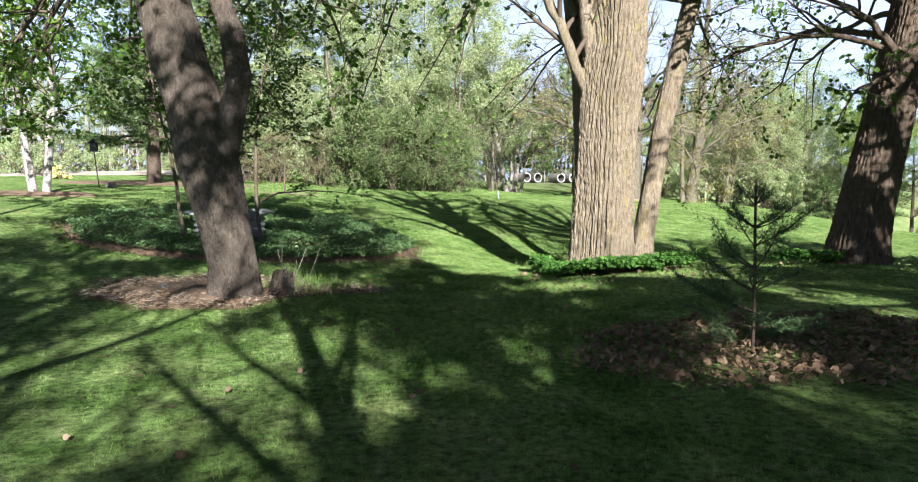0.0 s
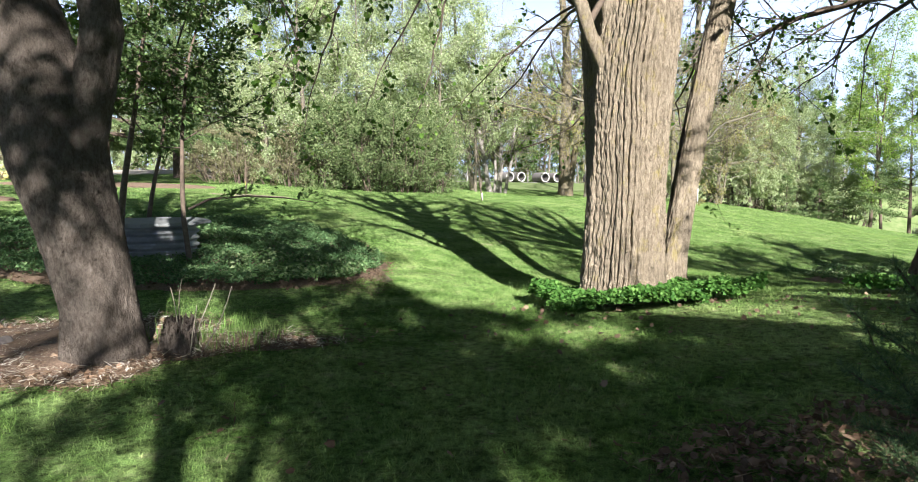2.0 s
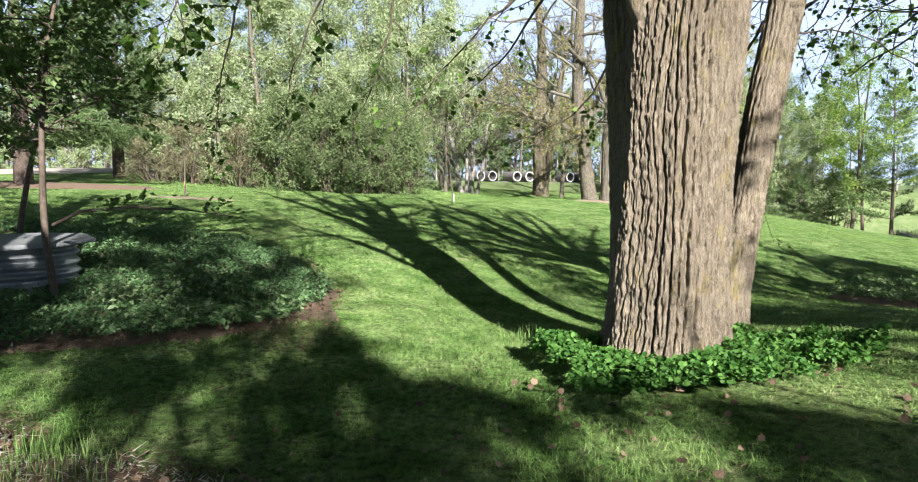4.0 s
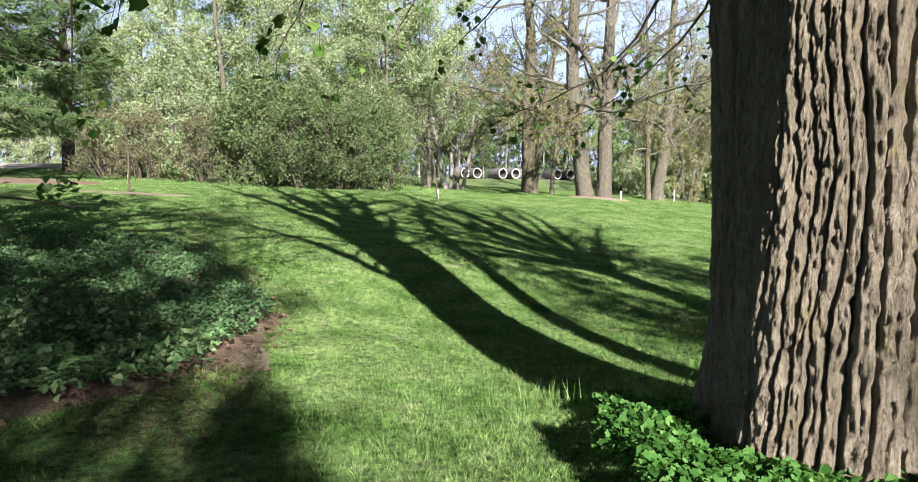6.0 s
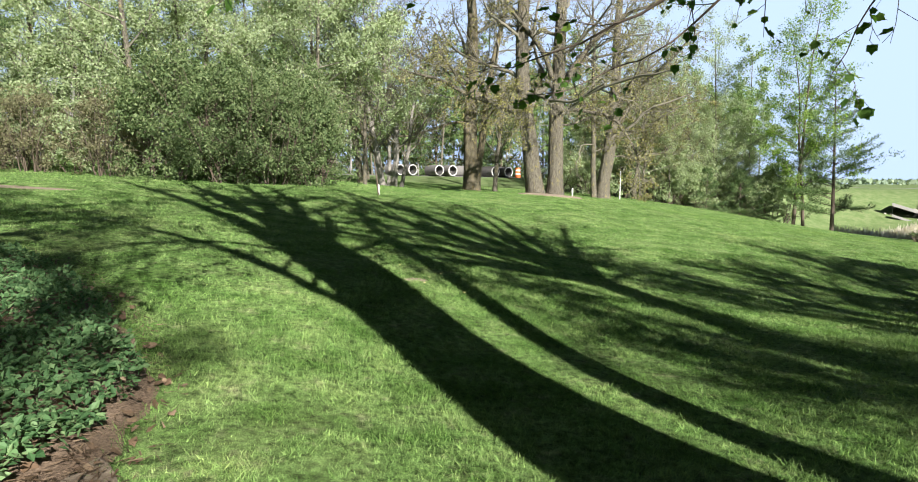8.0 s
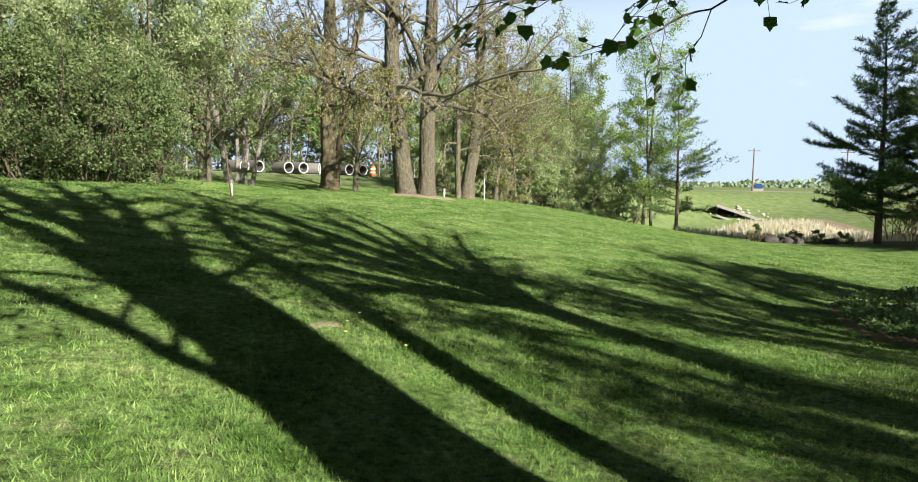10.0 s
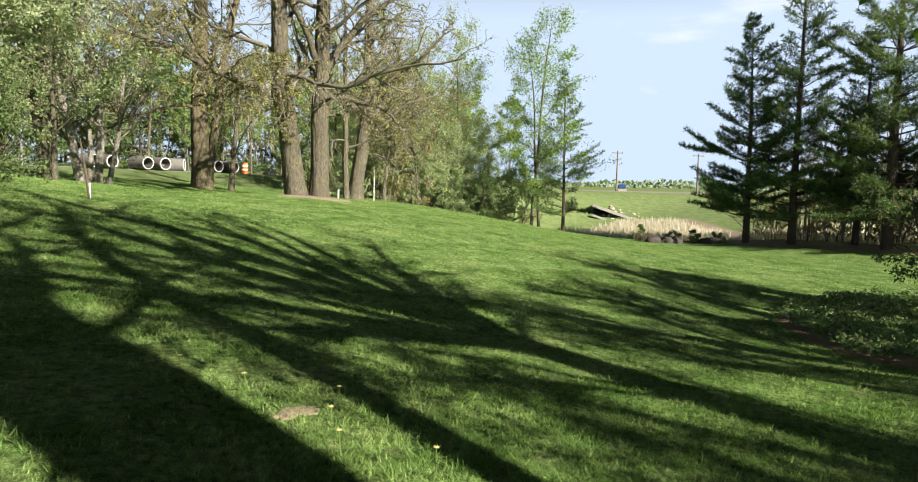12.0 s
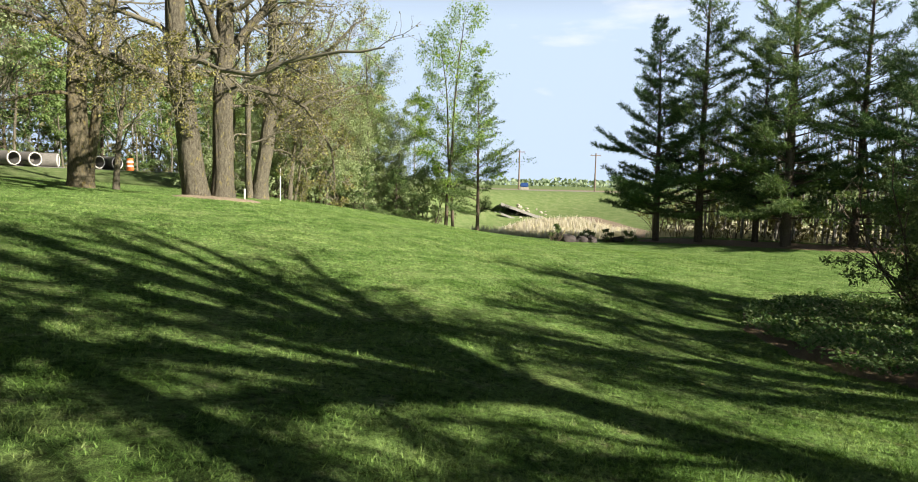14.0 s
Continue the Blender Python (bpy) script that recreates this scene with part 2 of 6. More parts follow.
M_STEEL = plain_material("weathered galvanised steel", (0.2, 0.22, 0.225), (0.36, 0.385, 0.39), 7.0, 0.55, 0.002, metal=0.7)
M_LID = plain_material("grey weathered lid", (0.14, 0.155, 0.155), (0.24, 0.255, 0.25), 8.0, 0.75, 0.003)
M_WHITE = plain_material("white paint", (0.62, 0.62, 0.60), (0.80, 0.80, 0.78), 20.0, 0.6)
M_YELLOW = plain_material("yellow tape", (0.55, 0.60, 0.06), (0.70, 0.72, 0.12), 20.0, 0.6)
M_BLACK = plain_material("black metal", (0.015, 0.015, 0.016), (0.04, 0.04, 0.042), 20.0, 0.5)
M_POLE = plain_material("weathered pole timber", (0.13, 0.10, 0.08), (0.25, 0.20, 0.16), 10.0, 0.9, stretch=(4, 4, 0.4))
# Distance haze is mixed into these pale, low-contrast leaf colours.
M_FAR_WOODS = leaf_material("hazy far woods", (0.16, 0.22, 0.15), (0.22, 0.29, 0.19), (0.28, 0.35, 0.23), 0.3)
M_ROCK = plain_material("field stone", (0.09, 0.08, 0.075), (0.24, 0.22, 0.20), 5.0, 0.9, 0.02)
M_ROCK_DARK = plain_material("dark field stone", (0.03, 0.026, 0.026), (0.09, 0.078, 0.075), 5.0, 0.9, 0.02)
M_ORANGE = plain_material("orange plastic", (0.55, 0.13, 0.03), (0.72, 0.20, 0.05), 8.0, 0.5)
M_FLOWER = plain_material("yellow petals", (0.55, 0.48, 0.14), (0.72, 0.66, 0.3), 40.0, 0.6)
M_BLUE = plain_material("blue paint", (0.02, 0.06, 0.2), (0.04, 0.10, 0.30), 6.0, 0.4)


# ---- mesh helpers ----
def raw_mesh(name, verts, tris=None, quads=None, mats=(), smooth=False, slots=None):
    """A mesh from arrays of corners and of three- and four-cornered faces."""
    verts = np.asarray(verts, dtype=np.float32).reshape(-1, 3)
    blocks = [np.asarray(f, dtype=np.int32).reshape(-1, k) for f, k in ((tris, 3), (quads, 4)) if f is not None and len(f)]
    sizes = np.concatenate([np.full(len(b), b.shape[1], dtype=np.int32) for b in blocks])
    loops = np.concatenate([b.ravel() for b in blocks])
    me = bpy.data.meshes.new(name)
    me.vertices.add(len(verts))
    me.vertices.foreach_set("co", verts.ravel())
    me.loops.add(len(loops))
    me.loops.foreach_set("vertex_index", loops)
    me.polygons.add(len(sizes))
    me.polygons.foreach_set("loop_start", np.concatenate([[0], np.cumsum(sizes)[:-1]]).astype(np.int32))
    me.polygons.foreach_set("use_smooth", np.full(len(sizes), smooth, dtype=bool))
    if slots is not None:
        me.polygons.foreach_set("material_index", np.asarray(slots, dtype=np.int32))
    for m in mats if isinstance(mats, (list, tuple)) else (mats,):
        me.materials.append(m)
    me.update(calc_edges=True)
    return me


def thing(name, at, label, category, group="", kind=""):
    ob = new(name)
    ob.location = at
    ob.empty_display_size = 0.1
    return tagged(ob, label, category, group, kind)


def part(name, data, parent, label="", at=(0, 0, 0), kind=""):
    """One mesh object under a thing or a part, in its parent's space."""
    if isinstance(data, bmesh.types.BMesh):
        me = bpy.data.meshes.new(name)
        data.to_mesh(me)
        data.free()
        data = me
    ob = new(name, data)
    ob.parent = parent
    ob.location = at
    return tagged(ob, label, kind=kind)


def unit(v):
    v = np.asarray(v, dtype=float)
    return v / (np.linalg.norm(v) + 1e-9)


def hash3(ix, iy, iz, seed):
    h = (ix.astype(np.int64) * 374761393 + iy.astype(np.int64) * 668265263 + iz.astype(np.int64) * 1440662683 + seed * 974711) & 0xFFFFFFFF
    h = ((h ^ (h >> 13)) * 1274126177) & 0xFFFFFFFF
    return ((h ^ (h >> 16)) & 0xFFFFFF) / float(0xFFFFFF)


def vnoise(x, y, z, seed=0):
    """Smooth value noise, 0 to 1, on arrays."""
    x, y, z = np.broadcast_arrays(np.asarray(x, float), np.asarray(y, float), np.asarray(z, float))
    ix, iy, iz = np.floor(x), np.floor(y), np.floor(z)
    fx, fy, fz = x - ix, y - iy, z - iz
    fx, fy, fz = (f * f * (3 - 2 * f) for f in (fx, fy, fz))
    total = 0
    for a in (0, 1):
        for b in (0, 1):
            for c in (0, 1):
                w = (fx if a else 1 - fx) * (fy if b else 1 - fy) * (fz if c else 1 - fz)
                total = total + w * hash3(ix + a, iy + b, iz + c, seed)
    return total


def smooth(a, b, x):
    t = np.clip((x - a) / (b - a), 0, 1)
    return t * t * (3 - 2 * t)


# ---- the lie of the land ----
# swells of the ground: centre x, y, spread, height
SWELLS = [
    (-18, 4, 14, 0.65), (0, -6, 12, 0.13), (18, 6, 14, -0.15), (-3, 8, 6, -0.76), (4, 9, 5, 0.36), (1, 14, 6, 0.04), (8, 19, 6, -0.6),
    (-8, 18, 9, 0.24), (0, 26, 8, -0.43), (9, 28, 8, 0.76), (20, 24, 10, -1.34), (-8, 36, 12, 0.45), (6, 38, 9, -0.12), (20, 44, 9, 0.35),
    (28, 50, 7, 0.09), (29, 37, 7, -0.78), (9, 42, 7, -0.4), (-14, 38, 9, -0.84), (2.5, 24, 5, -0.12), (1, 18.5, 3, 0.15), (3, 14, 3, -0.39),
    (6, 10, 3, 0.24), (-2.5, 8, 2.5, 0.12), (9, 12, 5, 0.18), (10.2, 36.6, 3.8, 0.3),
]
SLOPES = [
    (12, 21, 4, -0.16), (23, 25, 6, 0.54), (45, 42, 8, 0.69), (33, 42, 11, 0.77), (40, 54, 13, -3.1), (45, 49, 6, -0.9), (-20, 50, 20, 3.01), (4, 60, 16, -0.21),
    (22, 62, 13, 1.11), (52, 30, 18, -1.78),
]
ROAD = [(-80, 84, 3.2), (-30, 80, 2.6), (5, 77, 2.15), (30, 75, 1.75), (60, 74, 0.9), (100, 71, 0.6), (160, 64, 0.4), (300, 45, 0.2)]


def road_near(x, y):
    """Distance to the road's middle line, and its height there."""
    best, height = np.full(np.shape(x), 1e9), np.zeros(np.shape(x))
    for (ax, ay, az), (bx, by, bz) in zip(ROAD, ROAD[1:]):
        u = np.clip(((x - ax) * (bx - ax) + (y - ay) * (by - ay)) / ((bx - ax) ** 2 + (by - ay) ** 2), 0, 1)
        d = np.hypot(x - ax - u * (bx - ax), y - ay - u * (by - ay))
        height = np.where(d < best, az + u * (bz - az), height)
        best = np.minimum(best, d)
    return best, height


def ground_z(x, y):
    x, y = np.asarray(x, float), np.asarray(y, float)
    z = np.zeros(np.broadcast(x, y).shape)
    for cx, cy, r, h in SWELLS + SLOPES:
        z = z + h * np.exp(-((x - cx) ** 2 + (y - cy) ** 2) / (2 * r * r))
    d, rz = road_near(x, y)
    near = 1 - smooth(4.5, 15.0, d)
    z = z * (1 - near) + rz * near
    z = z + 0.035 * (vnoise(x * 0.7, y * 0.7, 0, 3) - 0.5) * np.exp(-(np.hypot(x, y - 12) / 40) ** 2)
    return z


def gz(x, y):
    return float(ground_z(np.array([x]), np.array([y]))[0])


def thinness(x, y):
    """How thick the turf is, 0 to 1."""
    return (vnoise(x * 0.8, y * 0.8, 0, 31) * 0.7 + vnoise(x * 3.1, y * 3.1, 0, 32) * 0.5) / 1.1


def ground_sheet():
    def spread(near, far, centre, step):
        side = [0.0]
        while side[-1] < far:
            side.append(side[-1] + (step if side[-1] < near else max(step, (side[-1] - near) * 0.16 + step)))
        s = np.array(side)
        return centre + np.concatenate([-s[:0:-1], s])
    xs, ys = spread(26, 3500, 4, 0.4), spread(26, 3500, 20, 0.4)
    gx, gy = np.meshgrid(xs, ys)
    v = np.stack([gx, gy, ground_z(gx, gy)], -1).reshape(-1, 3)
    n = len(xs)
    i = (np.arange(len(ys) - 1)[:, None] * n + np.arange(n - 1)[None, :]).ravel()
    q = np.stack([i, i + 1, i + n + 1, i + n], -1)
    me = raw_mesh("ground", v, quads=q, mats=M_LAWN, smooth=True)
    worn = me.attributes.new("worn", "FLOAT", "POINT")
    worn.data.foreach_set("value", (0.12 * smooth(0.46, 0.30, thinness(v[:, 0], v[:, 1])) * np.exp(-(np.hypot(v[:, 0], v[:, 1] - 10) / 22) ** 2)).astype(np.float32))
    meadow = me.attributes.new("meadow", "FLOAT", "POINT")
    wild = np.clip(smooth(50, 57, v[:, 1] + 0.25 * v[:, 0] - 3) + smooth(36, 41, v[:, 0]) * smooth(36, 42, v[:, 1]) + smooth(46, 50, v[:, 0]), 0, 1)
    meadow.data.foreach_set("value", wild.astype(np.float32))
    ob = new("ground", me)
    return tagged(ob, "rolling mown green lawn with worn thin patches", "lawn", kind="structure")


ground_sheet()


def outline(cx, cy, rx, ry, turn=0.0, seed=0, rough=0.12, count=72):
    """An uneven closed outline."""
    a = np.linspace(0, 2 * math.pi, count, endpoint=False)
    k = 1 + rough * 2 * (vnoise(np.cos(a) * 1.6 + 5, np.sin(a) * 1.6 + 5, seed, seed) - 0.5) + rough * 0.8 * (vnoise(np.cos(a) * 6, np.sin(a) * 6, 3, seed) - 0.5)
    x, y = rx * k * np.cos(a), ry * k * np.sin(a)
    c, s = math.cos(turn), math.sin(turn)
    return np.stack([cx + c * x - s * y, cy + s * x + c * y], -1)


def inside(poly, x, y):
    hit = np.zeros(np.shape(x), bool)
    for (ax, ay), (bx, by) in zip(poly, np.roll(poly, -1, 0)):
        cross = (ay > y) != (by > y)
        hit ^= cross & (x < (bx - ax) * (y - ay) / (by - ay + 1e-12) + ax)
    return hit


def bed_patch(name, poly, mat, label, category, rise=0.03, rings=14):
    """A low sheet of mulch or soil that follows the ground and thins out to its edge."""
    c = poly.mean(0)
    v, n = [], len(poly)
    for k in range(rings + 1):
        p = c + (poly - c) * (k / rings if k else 0.02)
        z = ground_z(p[:, 0], p[:, 1]) + np.where(k == rings, -0.02, rise * (1 - (k / rings) ** 3) + 0.006 + min(0.035, rise) * vnoise(p[:, 0] * 4, p[:, 1] * 4, 0, 8))
        v.append(np.column_stack([p, z]))
    i = (np.arange(rings)[:, None] * n + np.arange(n)[None, :])
    j = (np.arange(rings)[:, None] * n + (np.arange(n) + 1)[None, :] % n)
    q = np.stack([i, j, j + n, i + n], -1).reshape(-1, 4)
    me = raw_mesh(name, np.concatenate(v), quads=q[:, ::-1], mats=mat, smooth=True)
    return tagged(new(name, me), label, category, kind="structure")


# ---- growing things ----
class Wood:
    """Tubes and leaves gathered into arrays."""

    def __init__(self):
        self.v, self.q, self.n = [], [], 0

    def tube(self, pts, radii, sides):
        pts, radii = np.asarray(pts, float), np.asarray(radii, float)
        tan = np.empty_like(pts)
        tan[1:-1] = pts[2:] - pts[:-2]
        tan[0], tan[-1] = pts[1] - pts[0], pts[-1] - pts[-2]
        tan /= np.linalg.norm(tan, axis=1)[:, None] + 1e-9
        ref = np.array([0.31, 0.95, 0.02]) if abs(tan[0][1]) < 0.8 else np.array([0.95, 0.05, 0.3])
        a = np.cross(tan, ref)
        a /= np.linalg.norm(a, axis=1)[:, None] + 1e-9
        b = np.cross(tan, a)
        ang = np.linspace(0, 2 * math.pi, sides, endpoint=False)
        ring = pts[:, None] + radii[:, None, None] * (a[:, None] * np.cos(ang)[None, :, None] + b[:, None] * np.sin(ang)[None, :, None])
        k = len(pts)
        i = (np.arange(k - 1)[:, None] * sides + np.arange(sides)[None]).ravel()
        j = (np.arange(k - 1)[:, None] * sides + (np.arange(sides) + 1)[None] % sides).ravel()
        self.v.append(ring.reshape(-1, 3))
        self.q.append(np.stack([i, i + sides, j + sides, j], -1) + self.n)
        self.n += k * sides

    def mesh(self, name, mat):
        return raw_mesh(name, np.concatenate(self.v), quads=np.concatenate(self.q), mats=mat, smooth=True)


def wander(rng, p, d, length, segs, crook, lift):
    pts = [np.asarray(p, float)]
    d = unit(d)
    for _ in range(segs):
        d = unit(d + rng.normal(0, crook, 3) + np.array([0, 0, lift]))
        pts.append(pts[-1] + d * length / segs)
    return np.array(pts)


def along(pts, t):
    f = t * (len(pts) - 1)
    i = min(int(f), len(pts) - 2)
    return pts[i] + (pts[i + 1] - pts[i]) * (f - i), unit(pts[i + 1] - pts[i])


def sprout(rng, d, angle, spin):
    """A way that leaves d by the angle, turned by spin about it."""
    side = unit(np.cross(d, [0.1, 0.2, 1.0] if abs(d[2]) < 0.9 else [1.0, 0.1, 0.0]))
    up = np.cross(side, d)
    return unit(d * math.cos(angle) + (side * math.cos(spin) + up * math.sin(spin)) * math.sin(angle))


def leaf_mesh(name, at, way, size, mat, rng, lobed=False, droop=0.3, wide=0.7, tiny=False, facing=None):
    """Folded leaves at the given places; lobed ones have three points."""
    at, way = np.asarray(at, float), np.asarray(way, float)
    n = len(at)
    way = way + rng.normal(0, 0.55, (n, 3)) + np.array([0, 0, -droop])
    way /= np.linalg.norm(way, axis=1)[:, None]
    nor = rng.normal(0, 0.6, (n, 3)) + np.array([0, 0, 1.0]) if facing is None else rng.normal(0, 0.4, (n, 3)) + facing
    side = np.cross(way, nor)
    side /= np.linalg.norm(side, axis=1)[:, None] + 1e-9
    nor = np.cross(side, way)
    s = (size * rng.uniform(0.6, 1.25, n))[:, None]
    if lobed:
        shape = [(0, 0, 0), (0.40, 0.10, 0.10), (0.40, 0.40, 0.06), (0.42, 0.66, 0.12), (0.20, 0.72, 0.02), (0, 1.0, -0.06)]
        pts = shape + [(-a, b, c) for a, b, c in shape[4:0:-1]]
        ring = np.stack([at + s * (side * a + way * b + nor * c) for a, b, c in pts], 1)
        f = np.array([(0, 1, 2, 8), (2, 3, 4, 8), (8, 4, 5, 6), (0, 8, 8, 9)])
        tr = np.array([(0, 1, 2), (0, 2, 8), (0, 8, 9), (2, 3, 4), (2, 4, 8), (4, 5, 6), (4, 6, 8), (6, 7, 8)])
        k = len(pts)
        return raw_mesh(name, ring.reshape(-1, 3), tris=(tr[None] + (np.arange(n) * k)[:, None, None]).reshape(-1, 3), mats=mat)
    if tiny:
        ring = np.stack([at, at + s * (way * 0.5 + side * wide * 0.6), at + s * (way - side * wide * 0.25)], 1)
        return raw_mesh(name, ring.reshape(-1, 3), tris=np.arange(n * 3).reshape(-1, 3), mats=mat)
    h = wide * 0.5
    ring = np.stack([at, at + s * (way * 0.45 + side * h + nor * 0.10), at + s * way, at + s * (way * 0.45 - side * h + nor * 0.10)], 1)
    tr = np.array([(0, 1, 2), (0, 2, 3)])
    return raw_mesh(name, ring.reshape(-1, 3), tris=(tr[None] + (np.arange(n) * 4)[:, None, None]).reshape(-1, 3), mats=mat)


def branch_out(rng, wood, stems, levels, leaf_step=0.16, leaf_from=2, least=0.004):
    """Grow branches from stems (points, radii) level by level.
    A level: count, from, length, radius, angle, crook, lift, segments, sides. Gives leaf places and ways."""
    at, way = [], []
    parents = stems
    for depth, (count, start, length, thick, angle, crook, lift, segs, sides) in enumerate(levels):
        grown = []
        for pts, radii in parents:
            spin = rng.uniform(0, 6.28)
            number = max(1, int(round(count * rng.uniform(0.75, 1.25))))
            span = np.linalg.norm(pts[-1] - pts[0])
            for k in range(number):
                t = start + (1 - start) * (k + rng.uniform(0.2, 0.8)) / number
                p, d = along(pts, t)
                spin += 2.4 + rng.uniform(-0.4, 0.4)
                size = length * span * rng.uniform(0.7, 1.3) * (1.15 - 0.65 * t)
                path = wander(rng, p, sprout(rng, d, angle * rng.uniform(0.75, 1.25), spin), size, segs, crook, lift)
                r = max(least, thick * radii[min(int(t * (len(radii) - 1)), len(radii) - 1)])
                rr = np.linspace(r, max(r * 0.3, least * 0.6), len(path))
                wood.tube(path, rr, sides)
                grown.append((path, rr))
                if depth >= leaf_from - 1:
                    steps = max(2, int(size / leaf_step))
                    f = np.linspace(0.3, 1.0, steps) * (len(path) - 1)
                    i = np.minimum(f.astype(int), len(path) - 2)
                    e = path[i + 1] - path[i]
                    at.append(path[i] + e * (f - i)[:, None])
                    way.append(e / (np.linalg.norm(e, axis=1)[:, None] + 1e-9))
        parents = grown
    return np.concatenate(at), np.concatenate(way)


def clumps_at(rng, centres, radii, per, squash=0.7):
    """Leaf places on uneven clumps, with the way that each one faces."""
    n = len(centres)
    d = rng.normal(0, 1, (n, per, 3))
    d /= np.linalg.norm(d, axis=2)[..., None]
    r = np.asarray(radii)[:, None, None] * rng.uniform(0.45, 1.1, (n, per, 1))
    at = np.asarray(centres)[:, None] + d * r * np.array([1, 1, squash])
    return at.reshape(-1, 3), d.reshape(-1, 3) + np.array([0, 0, 0.35])


def bark_stem(path, radii, around, rows, depth, width, seed, flare=0.0, lobes=None, tall=0.32):
    """A stem with furrowed bark: path points and radii, plates about `width` broad, `depth` deep."""
    path, radii = np.asarray(path, float), np.asarray(radii, float)
    run = np.concatenate([[0], np.cumsum(np.linalg.norm(np.diff(path, axis=0), axis=1))])
    s = np.linspace(0, run[-1], rows)
    c = np.stack([np.interp(s, run, path[:, k]) for k in range(3)], -1)
    for _ in range(3):
        c[1:-1] = (c[:-2] + c[1:-1] * 2 + c[2:]) / 4
    r = np.interp(s, run, radii)
    a = np.linspace(0, 2 * math.pi, around, endpoint=False)
    A, S = np.meshgrid(a, s)
    R = np.repeat(r[:, None], around, 1)
    mean = float(np.mean(r))
    ca, sa = np.cos(A) * mean, np.sin(A) * mean
    number = max(6, int(round(2 * math.pi * mean / width)))
    drift = 2.2 * (vnoise(ca / 0.3, sa / 0.3, S / (tall * 2.4), seed) - 0.5) + 0.7 * (vnoise(ca / 0.07, sa / 0.07, S / 0.6, seed + 1) - 0.5) + 0.22 * (vnoise(ca / 0.03, sa / 0.03, S / 0.06, seed + 6) - 0.5)
    u = A / (2 * math.pi) * number + drift
    column = np.mod(np.floor(u), number)
    fu = u - np.floor(u)
    edge = np.minimum(fu, 1 - fu) * 2
    v = S / tall * (0.7 + 0.6 * hash3(column, column * 0, column * 0, seed)) + 7 * hash3(column, column * 0 + 1, column * 0, seed) + 0.3 * drift
    row = np.floor(v)
    fv = v - row
    crack = np.minimum(fv, 1 - fv) * 2 * tall / width * 0.5
    tone = hash3(column, row, column * 0 + 2, seed)
    fine = vnoise(ca / 0.016, sa / 0.016, S / 0.05, seed + 2)
    sub = np.mod(u * 2.6 + 1.5 * vnoise(ca / 0.05, sa / 0.05, S / 0.2, seed + 8), 1.0)
    sub = smooth(0.0, 0.3, np.minimum(sub, 1 - sub) * 2)
    plate = smooth(0.05, 0.3, edge) * (0.8 + 0.2 * smooth(0.0, 0.25, crack)) * (0.72 + 0.28 * tone) * (0.7 + 0.3 * sub)
    bulge = (vnoise(np.cos(A) * 1.3, np.sin(A) * 1.3, S * 0.9, seed + 3) - 0.5) * 0.16
    if flare:
        k = np.exp(-S / 0.32)
        ridge = 0.55 + 0.9 * vnoise(np.cos(A) * 2.1 + 3, np.sin(A) * 2.1, 0, seed + 7)
        R = R * (1 + flare * k * ridge)
    if lobes:
        for ang, amount, sharp in lobes:
            R = R * (1 + amount * np.exp(-((np.angle(np.exp(1j * (A - ang)))) / sharp) ** 2))
    R = R * (1 + bulge) + depth * (plate - 0.6) + depth * 0.5 * (fine - 0.5) + 0.012 * (vnoise(ca / 0.011, sa / 0.011, S / 0.022, seed + 9) - 0.5)
    v = np.stack([c[:, None, 0] + R * np.cos(A), c[:, None, 1] + R * np.sin(A), np.repeat(c[:, 2][:, None], around, 1)], -1)
    i = (np.arange(rows - 1)[:, None] * around + np.arange(around)[None]).ravel()
    j = (np.arange(rows - 1)[:, None] * around + (np.arange(around) + 1)[None] % around).ravel()
    return v.reshape(-1, 3), np.stack([i, j, j + around, i + around], -1)


def stem_mesh(name, mat, *args, **kw):
    v, q = bark_stem(*args, **kw)
    return raw_mesh(name, v, quads=q, mats=mat, smooth=True)


